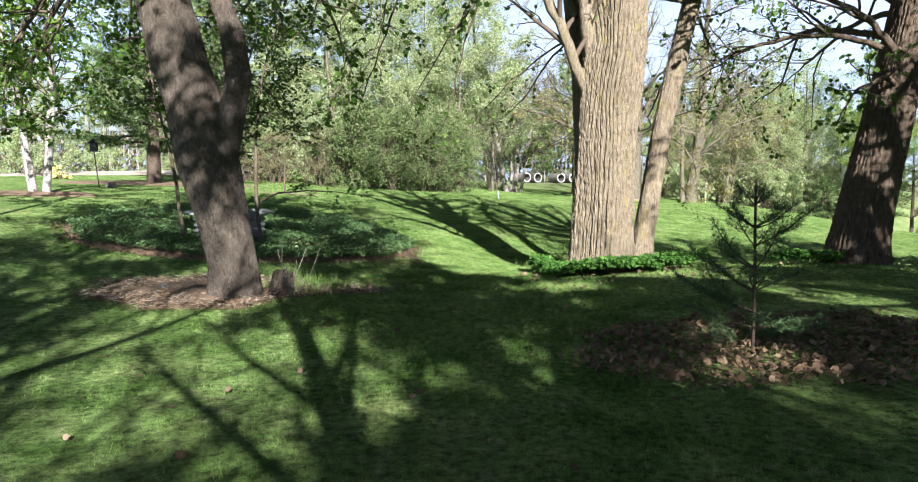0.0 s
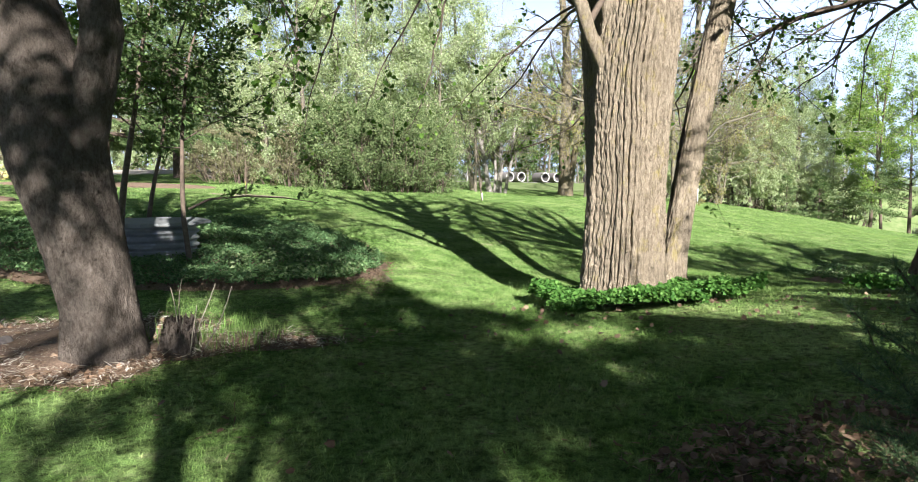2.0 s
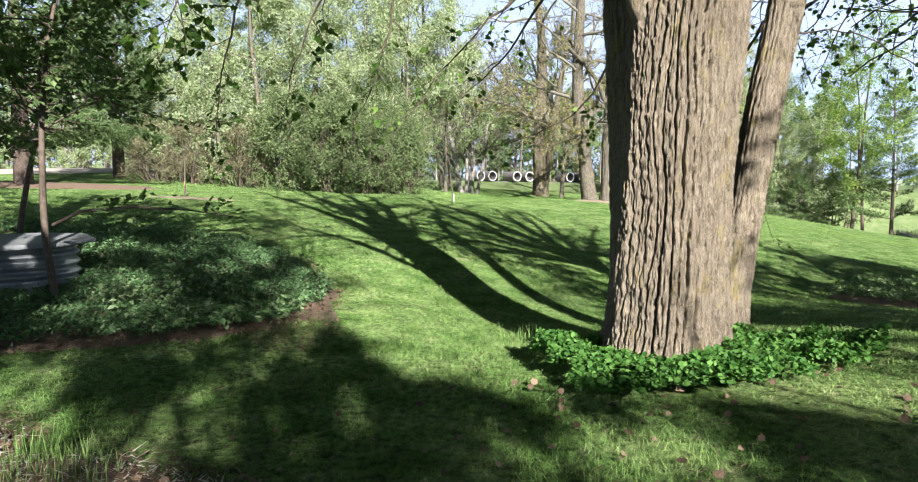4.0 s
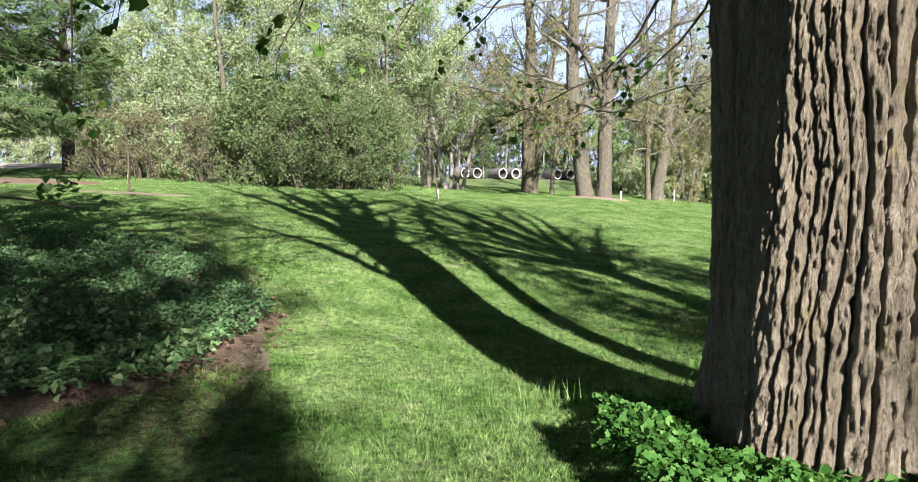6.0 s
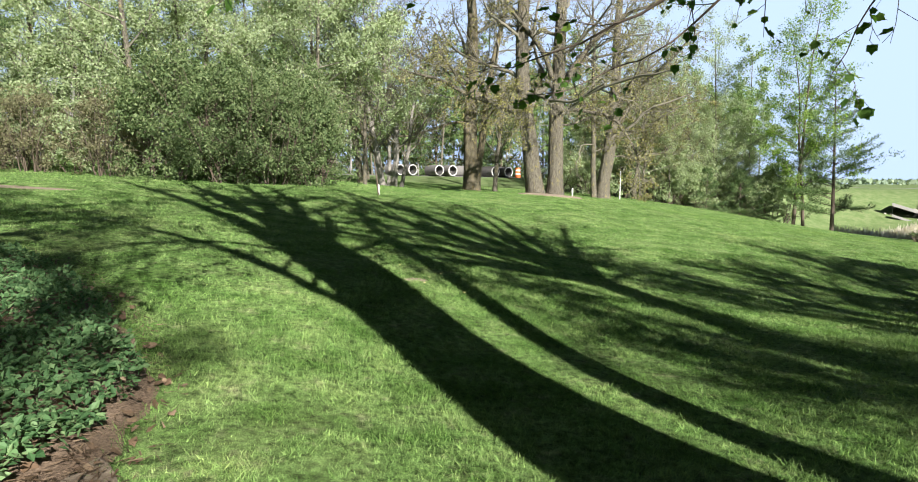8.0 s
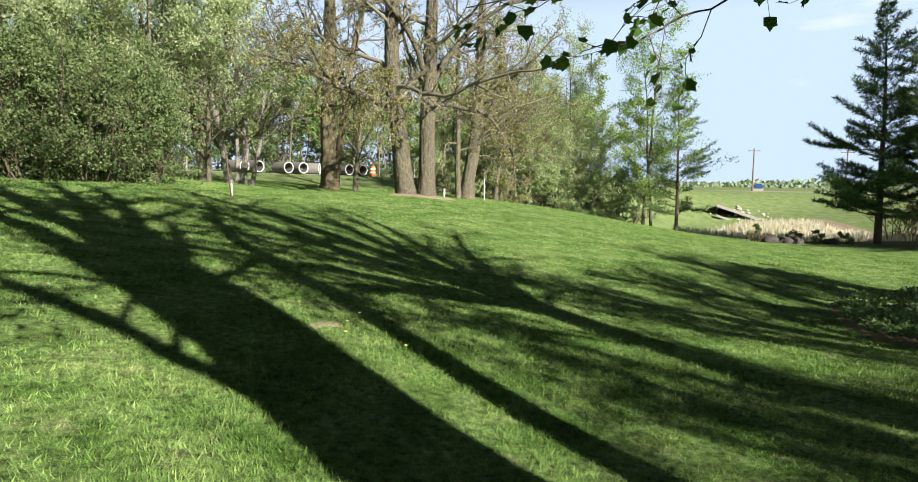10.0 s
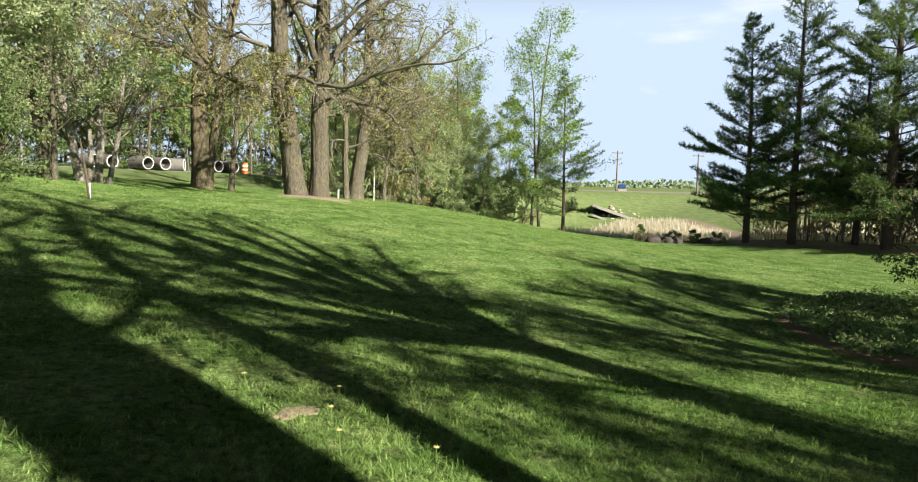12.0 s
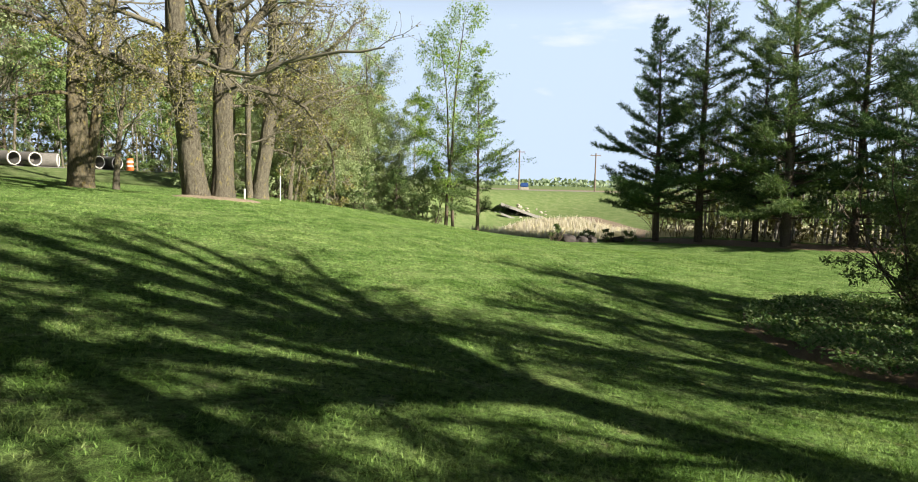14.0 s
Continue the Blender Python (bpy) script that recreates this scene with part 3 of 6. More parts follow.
# ---- the three old trees of the lawn ----
def old_tree(at, stems, limbs, levels, seed, label, bark, leaf_size, keep=1.0, lobed=True, leaf_mat=None, step=0.2, category="tree", sprigs=()):
    """stems: (path, radii, around, rows, depth, width, flare, lobes); limbs and hanging sprigs: (path, radii). Paths are in the world."""
    rng = np.random.default_rng(seed)
    base = np.array([at[0], at[1], gz(at[0], at[1])])
    root = thing("tree", base, label, category, "old lawn trees")
    for k, (path, radii, around, rows, depth, width, flare, lobes) in enumerate(stems):
        part("trunk" if k == 0 else "stem", stem_mesh("trunk", bark, np.array(path) - base, radii, around, rows, depth, width, seed + k * 11, flare, lobes), root)
    grown = []
    for k, (path, radii) in enumerate(list(limbs) + list(sprigs)):
        w = Wood()
        p = np.array(path) - base
        run = np.linspace(0, len(p) - 1, len(p) * 5)
        fine = np.stack([np.interp(run, np.arange(len(p)), p[:, k]) for k in range(3)], -1)
        for _ in range(4):
            fine[1:-1] = (fine[:-2] + fine[1:-1] * 2 + fine[2:]) / 4
        fine[1:-1] += rng.normal(0, 0.012, fine[1:-1].shape)
        rr = np.interp(run, np.arange(len(p)), radii) * (1.0 if k < len(limbs) else 0.6)
        w.tube(fine, rr, 10)
        part("limb", w.mesh("limb", bark if k < len(limbs) else M_TWIG), root)
        grown.append((fine, rr))
    twigs = Wood()
    leaf_at, leaf_way = branch_out(rng, twigs, grown[:len(limbs)], levels, step)
    pick = rng.random(len(leaf_at)) < keep
    if sprigs:
        more_at, more_way = branch_out(rng, twigs, grown[len(limbs):], SPRIG_LEVELS, 0.09, 1, 0.0025)
        leaf_at, leaf_way = np.concatenate([leaf_at, more_at]), np.concatenate([leaf_way, more_way])
        pick = np.concatenate([pick, rng.random(len(more_at)) < 0.5])
    part("branchwork", twigs.mesh("branches", M_TWIG), root, kind="stuff")
    part("foliage", leaf_mesh("leaves", leaf_at[pick], leaf_way[pick], leaf_size, leaf_mat or M_LEAF_MAPLE, rng, lobed), root, "small young green leaves", kind="stuff")
    return root


OLD_LEVELS = [(9, 0.25, 0.42, 0.55, 0.85, 0.16, 0.03, 6, 6), (6, 0.25, 0.42, 0.5, 0.8, 0.2, -0.02, 5, 3), (4, 0.2, 0.45, 0.5, 0.8, 0.25, -0.06, 2, 3)]
SPRIG_LEVELS = [(9, 0.3, 0.15, 0.6, 0.75, 0.2, -0.03, 4, 3), (4, 0.2, 0.42, 0.6, 0.8, 0.25, -0.08, 2, 3)]
SHADE_LEVELS = [(8, 0.25, 0.42, 0.55, 0.85, 0.16, 0.03, 5, 4), (6, 0.25, 0.45, 0.5, 0.8, 0.2, -0.02, 3, 3)]

old_tree((2.35, 10.6), [
    ([(2.32, 10.6, -0.1), (2.34, 10.6, 0.6), (2.36, 10.6, 1.4), (2.42, 10.62, 2.5), (2.52, 10.65, 3.7), (2.6, 10.7, 5.2)], [0.52, 0.48, 0.465, 0.46, 0.47, 0.44], 450, 330, 0.062, 0.066, 0.22, [(3.5, 0.10, 0.22), (2.9, -0.12, 0.12), (4.1, -0.05, 0.12)]),
    ([(2.42, 11.2, -0.1), (2.38, 11.2, 0.8), (2.33, 11.22, 2.2), (2.22, 11.25, 3.6), (1.9, 11.3, 5.6)], [0.40, 0.34, 0.32, 0.30, 0.24], 190, 190, 0.05, 0.075, 0.25, None),
    ([(3.1, 11.05, -0.1), (3.17, 11.1, 0.6), (3.3, 11.1, 1.5), (3.47, 11.1, 2.6), (3.75, 11.15, 3.9), (4.1, 11.2, 5.4)], [0.23, 0.18, 0.165, 0.16, 0.15, 0.14], 90, 170, 0.02, 0.045, 0.3, None),
], [
    ([(2.6, 10.7, 4.8), (2.4, 11.2, 6.6), (1.9, 11.6, 9.0), (1.4, 12.0, 12.5)], [0.42, 0.26, 0.17, 0.05]),
    ([(2.6, 10.65, 4.8), (3.2, 10.4, 6.6), (4.2, 10.3, 9.2), (4.6, 10.0, 12.6)], [0.4, 0.24, 0.15, 0.05]),
    ([(1.9, 11.3, 5.4), (1.2, 11.8, 7.4), (0.2, 12.0, 9.6), (-0.6, 12.0, 11.5)], [0.22, 0.16, 0.1, 0.03]),
    ([(2.5, 10.7, 5.0), (2.9, 11.5, 7.5), (3.2, 12.0, 10.5), (3.0, 12.2, 13.4)], [0.3, 0.2, 0.12, 0.04]),
    ([(2.6, 10.6, 5.0), (3.6, 9.6, 6.4), (4.6, 8.6, 8.2), (5.2, 8.0, 10.0)], [0.2, 0.14, 0.09, 0.03]),
    ([(4.1, 11.2, 5.2), (4.8, 11.4, 7.2), (6.0, 11.8, 9.4), (6.6, 12.0, 11.6)], [0.14, 0.12, 0.08, 0.03]),
    ([(2.12, 10.5, 2.9), (1.85, 10.45, 3.4), (1.6, 10.4, 4.1), (0.9, 10.3, 5.2), (-0.6, 10.0, 6.6)], [0.10, 0.085, 0.08, 0.07, 0.03]),
    ([(2.2, 10.55, 3.3), (2.05, 10.5, 4.0), (2.0, 10.6, 4.8), (1.7, 10.9, 6.6), (0.8, 11.6, 8.8)], [0.15, 0.13, 0.12, 0.09, 0.03]),
    ([(2.3, 10.4, 4.6), (1.5, 9.8, 5.4), (0.4, 9.2, 5.3), (-0.8, 8.8, 4.6), (-1.6, 8.6, 3.6)], [0.07, 0.05, 0.035, 0.02, 0.008]),
    ([(3.0, 11.0, 4.7), (4.6, 13.2, 5.2), (5.6, 15.0, 5.0), (6.2, 16.2, 4.5)], [0.07, 0.05, 0.03, 0.006]),
], OLD_LEVELS, 11, "massive silver maple with deeply furrowed tan bark and three stems", M_BARK_MAPLE, 0.075, 0.55, sprigs=[
    ([(2.7, 11.0, 4.5), (3.0, 12.8, 4.1), (2.65, 14.6, 2.75), (1.9, 15.2, 2.4), (1.2, 15.5, 2.25)], [0.06, 0.04, 0.022, 0.012, 0.004]),
    ([(2.7, 11.0, 4.6), (3.4, 13.2, 4.3), (3.7, 14.9, 3.3), (2.9, 15.5, 2.5), (2.2, 15.3, 2.2), (1.4, 14.85, 1.95)], [0.05, 0.04, 0.025, 0.012, 0.008, 0.003]),
    ([(3.0, 11.0, 4.6), (3.6, 12.6, 4.0), (3.45, 13.4, 2.9), (3.35, 14.0, 2.1)], [0.045, 0.03, 0.014, 0.004]),
    ([(2.4, 10.9, 4.3), (1.6, 12.2, 4.0), (0.6, 12.9, 3.2), (-0.15, 13.4, 2.25)], [0.05, 0.03, 0.014, 0.004]),
    ([(2.4, 10.9, 4.2), (1.9, 12.8, 4.2), (1.4, 14.3, 3.4), (0.9, 15.2, 3.0)], [0.05, 0.035, 0.02, 0.006]),
    ([(1.2, 10.2, 4.9), (0.2, 10.3, 4.4), (-0.7, 10.5, 3.0), (-0.95, 10.6, 2.3)], [0.045, 0.03, 0.012, 0.004]),
    ([(0.8, 10.3, 5.2), (0.2, 11.0, 4.4), (-0.2, 11.65, 2.7), (-0.5, 11.9, 2.3)], [0.04, 0.028, 0.012, 0.004]),
    ([(-0.4, 9.6, 5.6), (-1.2, 11.4, 4.3), (-2.0, 12.6, 2.9), (-2.15, 12.9, 2.2)], [0.045, 0.03, 0.014, 0.004]),
    ([(0.4, 9.4, 5.3), (0.6, 8.6, 4.8), (0.2, 8.2, 3.9), (-0.1, 8.0, 3.3)], [0.04, 0.03, 0.018, 0.006]),
    ([(3.4, 11.1, 3.2), (3.4, 11.9, 2.65), (4.2, 12.7, 1.9), (4.8, 13.15, 0.95)], [0.025, 0.016, 0.01, 0.004]),
    ([(3.6, 11.1, 3.1), (4.2, 10.9, 3.1), (4.9, 10.7, 2.6), (5.2, 10.6, 1.9)], [0.012, 0.01, 0.007, 0.004]),
])

old_tree((-2.65, 7.75), [
    ([(-2.68, 7.75, -0.1), (-2.72, 7.75, 0.6), (-2.84, 7.75, 1.2), (-2.98, 7.75, 1.75), (-3.1, 7.75, 2.4), (-3.32, 7.75, 3.05), (-3.5, 7.75, 3.9), (-3.7, 7.7, 5.4)], [0.31, 0.27, 0.30, 0.35, 0.33, 0.33, 0.30, 0.24], 120, 190, 0.012, 0.07, 0.3, None),
    ([(-2.82, 7.75, 1.65), (-2.72, 7.72, 2.2), (-2.58, 7.7, 2.8), (-2.66, 7.72, 3.35), (-2.88, 7.75, 3.9), (-2.9, 7.8, 5.2)], [0.14, 0.16, 0.145, 0.135, 0.125, 0.11], 80, 140, 0.008, 0.06, 0.0, None),
], [
    ([(-3.7, 7.7, 5.2), (-4.2, 7.8, 7.4), (-4.6, 8.2, 10.2)], [0.23, 0.16, 0.04]),
    ([(-3.5, 7.7, 4.4), (-4.6, 7.4, 5.4), (-6.0, 7.2, 6.4)], [0.12, 0.08, 0.03]),
    ([(-2.9, 7.8, 5.0), (-2.4, 8.0, 7.0), (-1.9, 8.4, 9.2)], [0.11, 0.08, 0.03]),
    ([(-3.5, 7.6, 4.0), (-4.0, 7.3, 4.3), (-5.2, 7.4, 4.2), (-6.2, 7.6, 3.6)], [0.06, 0.05, 0.03, 0.01]),
    ([(-3.5, 7.7, 4.2), (-4.4, 8.2, 4.4), (-5.6, 9.0, 3.8), (-6.4, 9.6, 2.8)], [0.06, 0.05, 0.03, 0.008]),
    ([(-3.6, 7.8, 4.8), (-4.2, 9.0, 4.9), (-4.8, 10.4, 4.4), (-5.4, 11.6, 3.5)], [0.06, 0.05, 0.03, 0.008]),
    ([(-2.9, 7.8, 4.6), (-2.4, 9.0, 4.8), (-2.0, 10.2, 4.3), (-1.8, 11.2, 3.4)], [0.05, 0.04, 0.025, 0.008]),
    ([(-3.6, 7.7, 4.4), (-4.8, 8.6, 4.6), (-6.4, 9.8, 4.0), (-7.6, 10.6, 3.0)], [0.07, 0.055, 0.035, 0.008]),
    ([(-3.6, 7.6, 4.6), (-5.0, 7.6, 4.9), (-6.6, 8.4, 4.4), (-7.4, 9.0, 3.4)], [0.07, 0.055, 0.035, 0.008]),
    ([(-2.9, 7.8, 4.6), (-1.8, 8.2, 5.4), (-0.6, 8.6, 6.0), (0.6, 9.0, 6.3)], [0.08, 0.07, 0.045, 0.015]),
    ([(-2.9, 7.8, 4.8), (-1.7, 9.2, 5.6), (-0.8, 10.6, 5.9), (0.0, 11.6, 5.8)], [0.08, 0.07, 0.045, 0.015]),
    ([(-3.4, 7.7, 4.6), (-3.0, 9.6, 5.6), (-2.4, 11.2, 5.9), (-1.8, 12.6, 5.7)], [0.08, 0.07, 0.045, 0.015]),
    ([(-2.9, 7.8, 5.0), (-1.6, 8.2, 6.4), (-0.2, 8.6, 7.4), (1.0, 8.8, 8.2)], [0.1, 0.08, 0.05, 0.02]),
    ([(-2.9, 7.8, 5.0), (-1.9, 9.2, 6.2), (-0.9, 10.6, 7.0), (-0.2, 11.8, 7.6)], [0.1, 0.08, 0.05, 0.02]),
    ([(-3.7, 7.7, 5.2), (-4.4, 9.2, 6.4), (-5.0, 10.8, 7.2), (-5.4, 12.2, 7.8)], [0.1, 0.08, 0.05, 0.02]),
    ([(-3.5, 7.7, 4.8), (-3.0, 9.4, 6.0), (-2.8, 11.2, 6.8), (-2.6, 12.6, 7.4)], [0.1, 0.08, 0.05, 0.02]),
    ([(-3.6, 7.7, 5.0), (-3.2, 8.5, 7.4), (-3.0, 9.0, 10.0)], [0.12, 0.09, 0.03]),
    ([(-3.7, 7.7, 5.1), (-5.2, 8.4, 7.2), (-6.6, 9.0, 9.0)], [0.12, 0.09, 0.03]),
    ([(-3.6, 7.7, 5.0), (-4.4, 6.8, 7.0), (-5.0, 6.2, 9.0)], [0.12, 0.09, 0.03]),
    ([(-3.05, 7.7, 2.9), (-3.45, 7.9, 3.2), (-3.6, 8.0, 3.7), (-3.75, 8.1, 4.6)], [0.05, 0.045, 0.04, 0.03]),
], OLD_LEVELS, 23, "leaning grey-barked maple with a forked second stem", M_BARK_GREY, 0.085, 0.75, step=0.1)

old_tree((6.2, 10.0), [
    ([(6.15, 10.0, -0.1), (6.2, 10.0, 0.7), (6.4, 10.0, 1.8), (6.58, 10.0, 2.7), (6.8, 10.05, 3.6), (7.1, 10.1, 5.0)], [0.50, 0.41, 0.36, 0.34, 0.33, 0.30], 140, 180, 0.045, 0.065, 0.3, None),
], [
    ([(7.1, 10.1, 4.7), (7.2, 10.4, 7.0), (6.8, 10.8, 9.6), (6.6, 11.0, 12.6)], [0.28, 0.2, 0.13, 0.04]),
    ([(6.95, 10.1, 4.2), (8.0, 10.2, 5.8), (9.2, 10.2, 8.0), (9.8, 10.2, 10.0)], [0.2, 0.15, 0.1, 0.03]),
    ([(7.0, 10.1, 4.6), (7.9, 9.4, 6.6), (8.6, 8.6, 9.0), (9.4, 8.2, 11.5)], [0.22, 0.17, 0.12, 0.04]),
    ([(7.0, 10.2, 4.4), (6.2, 10.8, 6.2), (5.6, 11.4, 8.6), (5.2, 11.6, 11.0)], [0.2, 0.15, 0.1, 0.03]),
    ([(6.9, 10.0, 4.2), (6.3, 9.2, 6.0), (5.8, 8.4, 8.0), (5.6, 8.0, 10.4)], [0.16, 0.12, 0.08, 0.03]),
    ([(7.1, 10.3, 4.6), (7.6, 11.4, 6.0), (8.4, 12.2, 7.6), (9.0, 12.6, 9.4)], [0.15, 0.11, 0.07, 0.03]),
    ([(6.9, 10.1, 4.2), (5.8, 9.6, 5.2), (4.6, 9.4, 6.4), (3.6, 9.4, 7.4)], [0.15, 0.12, 0.08, 0.03]),
    ([(7.0, 10.0, 4.4), (8.2, 10.8, 5.4), (9.6, 11.6, 6.6), (10.8, 12.0, 7.6)], [0.15, 0.12, 0.08, 0.03]),
    ([(6.9, 10.0, 4.2), (6.4, 11.4, 5.4), (5.6, 12.6, 6.6), (5.0, 13.4, 7.6)], [0.14, 0.11, 0.07, 0.03]),
    ([(7.0, 10.1, 4.6), (6.6, 9.0, 6.4), (6.9, 7.8, 8.2), (7.0, 7.0, 9.6)], [0.14, 0.11, 0.07, 0.03]),
    ([(6.6, 9.9, 3.5), (6.0, 9.7, 4.0), (5.0, 9.6, 4.4), (4.2, 9.6, 4.3)], [0.06, 0.045, 0.03, 0.01]),
    ([(6.9, 10.0, 4.4), (5.8, 8.6, 6.2), (4.8, 7.2, 7.6), (4.0, 6.2, 9.0)], [0.14, 0.11, 0.07, 0.03]),
    ([(6.9, 10.0, 4.4), (5.7, 8.8, 5.4), (4.8, 7.8, 6.2), (4.4, 6.8, 7.0)], [0.12, 0.1, 0.06, 0.02]),
    ([(6.9, 10.0, 4.4), (5.9, 9.4, 5.2), (4.9, 8.9, 5.6), (4.3, 8.4, 5.9)], [0.12, 0.1, 0.06, 0.02]),
    ([(6.7, 10.1, 3.8), (6.4, 11.6, 4.3), (5.8, 13.2, 4.3), (5.2, 14.4, 3.9)], [0.06, 0.045, 0.03, 0.008]),
    ([(6.9, 10.2, 4.2), (7.4, 12.0, 4.6), (7.6, 13.8, 4.4), (7.4, 15.2, 3.8)], [0.06, 0.045, 0.03, 0.008]),
    ([(6.6, 10.0, 3.6), (5.8, 10.6, 4.0), (4.9, 11.4, 3.9), (4.2, 12.2, 3.5)], [0.05, 0.04, 0.025, 0.008]),
    ([(6.9, 10.1, 4.3), (8.0, 11.4, 4.4), (9.2, 12.6, 3.8)], [0.06, 0.04, 0.008]),
    ([(6.5, 9.8, 3.0), (6.2, 9.5, 3.1), (5.6, 9.3, 2.9), (5.3, 9.2, 2.4)], [0.04, 0.03, 0.02, 0.008]),
], OLD_LEVELS, 37, "dark furrowed maple leaning over the lawn", M_BARK_DARK, 0.075, 0.45)


# ---- trees behind the walk, which shade the near lawn ----
def shade_tree(seed, height, leaf_size, count, limb_r=0.11, low=0.0, gaps=0.4, crook=0.1):
    rng = np.random.default_rng(seed)
    root = thing("tree", (0, 0, 0), "tall leafing shade tree on the lawn", "tree", "shade trees")
    path = wander(rng, (0, 0, -0.2), (0.05, 0, 1), height * 0.4, 8, 0.05, 0.1)
    part("trunk", stem_mesh("trunk", M_BARK_DARK, path, np.linspace(0.2, 0.13, len(path)), 24, 40, 0.015, 0.07, seed, 0.3), root)
    limbs = Wood()
    grown = []
    for k in range(8):
        d = unit([math.cos(k * 2.4 + seed), math.sin(k * 2.4 + seed), 0.55 + 0.16 * k])
        p, _ = along(path, 0.45 + 0.07 * k)
        g = wander(rng, p, d, height * rng.uniform(0.36, 0.52), 9, crook, 0.05)
        rr = np.linspace(limb_r, limb_r * 0.25, len(g))
        limbs.tube(g, rr, 6)
        grown.append((g, rr))
    part("limbwork", limbs.mesh("limbwork", M_BARK_DARK), root, kind="stuff")
    twigs = Wood()
    at, way = branch_out(rng, twigs, grown, SHADE_LEVELS, 0.13, 1)
    part("branchwork", twigs.mesh("branchwork", M_TWIG), root, kind="stuff")
    clumps = vnoise(at[:, 0] / 0.9, at[:, 1] / 0.9, at[:, 2] / 0.4, seed)
    full = np.nonzero((clumps > np.quantile(clumps, gaps)) & (at[:, 2] > low))[0]
    pick = full[rng.integers(0, len(full), count)]
    part("foliage", leaf_mesh("foliage", at[pick] + rng.normal(0, 0.2, (count, 3)) * (1, 1, 0.5), way[pick], leaf_size, M_LEAF_SHADE, rng), root, kind="stuff")
    return root


shade = shade_tree(5, 10.0, 0.15, 8000, 0.06, low=5.4, gaps=0.6)
airy = shade_tree(6, 10.0, 0.14, 4600, 0.06, low=5.0, gaps=0.62)
sparse = shade_tree(9, 10.5, 0.12, 6000, 0.17, gaps=0.45, crook=0.2)
SHADE_SPOTS = [(5.0, -4.4, 0.0, 0.84), (2.9, -1.8, 4.2, 0.5, 0.8), (7.0, -5.0, 3.1, 0.88), (5.6, -9.5, 5.0, 1.1, 1.02), (10.5, -7.0, 1.1), (2.9, -3.6, 2.0, 0.56, 0.93), (9.6, -4.6, 1.0, 0.8, 0.9), (6.2, -8.2, 0.3, 0.95, 0.85)]
AIRY_SPOTS = [(-5.0, -7.5, 2.4), (-1.6, -1.6, 2.0, 1.1), (-10.5, -6.0, 3.9), (-4.6, -3.4, 0.7), (-1.5, -7.0, 5.2), (0.9, -1.3, 3.3, 0.72, 1.05), (2.6, -8.0, 1.3, 1.0, 0.76), (-1.2, -8.6, 2.9, 0.9, 0.78), (1.85, -1.5, 0.4, 0.75, 1.4)]
SPARSE_SPOTS = [(8.8, 0.8, 0.0), (8.7, 3.2, 3.4), (10.8, 9.2, 4.4), (14.4, 11.0, 0.8), (17.5, 7.0, 2.2), (13.0, 2.0, 3.3)]
for kind_of, spots in ((shade, SHADE_SPOTS), (airy, AIRY_SPOTS), (sparse, SPARSE_SPOTS)):
    for k, (x, y, turn, *size) in enumerate(spots):
        m = pose(x, y, gz(x, y), 0, 0, math.degrees(turn))
        if k == 0:
            kind_of.matrix_basis = m
            other = kind_of
        else:
            other = copy_thing(kind_of, m)
        if size:
            other.scale = (size[0], size[0], size[-1])


# ---- woods ----
def wood_tree(seed, height, spread, leaf_size, mat, bark, leaves, bare=0.35, name="tree", label="slender woodland tree in pale spring leaf", group="woods", trunk_r=None, crown_low=0.3):
    rng = np.random.default_rng(seed)
    root = thing(name, (0, 0, 0), label, "tree", group)
    path = wander(rng, (0, 0, -0.3), (rng.normal(0, 0.05), rng.normal(0, 0.05), 1), height, 12, 0.035, 0.05)
    w = Wood()
    r0 = trunk_r or height * 0.011
    rr = np.linspace(r0, r0 * 0.12, len(path))
    w.tube(path, rr, 8)
    part("trunk", w.mesh("trunk", bark), root)
    twigs = Wood()
    levels = [(16, crown_low, spread, 0.4, 0.95, 0.13, 0.05, 4, 3), (4, 0.3, 0.45, 0.5, 0.8, 0.2, 0.02, 1, 3)]
    at, way = branch_out(rng, twigs, [(path, rr)], levels, 0.3, 1, 0.014)
    part("branchwork", twigs.mesh("branches", M_TWIG_PALE), root, kind="stuff")
    per = 22
    pick = rng.integers(0, len(at), leaves // per)
    spots, face = clumps_at(rng, at[pick] + rng.normal(0, 0.12, (len(pick), 3)), height * rng.uniform(0.018, 0.05, len(pick)), per)
    part("foliage", leaf_mesh("leaves", spots, rng.normal(0, 1, spots.shape), leaf_size, mat, rng, tiny=True, facing=face), root, kind="stuff")
    return root


def scatter(kinds, spots, seed, low=0.85, high=1.2):
    rng = np.random.default_rng(seed)
    used = set()
    for k, (x, y) in enumerate(spots):
        ob = kinds[k % len(kinds)]
        s = rng.uniform(low, high)
        m = pose(x, y, gz(x, y) - 0.05, 0, 0, rng.uniform(0, 360))
        if ob not in used:
            used.add(ob)
            target = ob
            target.matrix_basis = m @ Matrix.Scale(s, 4)
        else:
            target = copy_thing(ob, m)
            target.scale = (s, s, s * rng.uniform(0.9, 1.1))


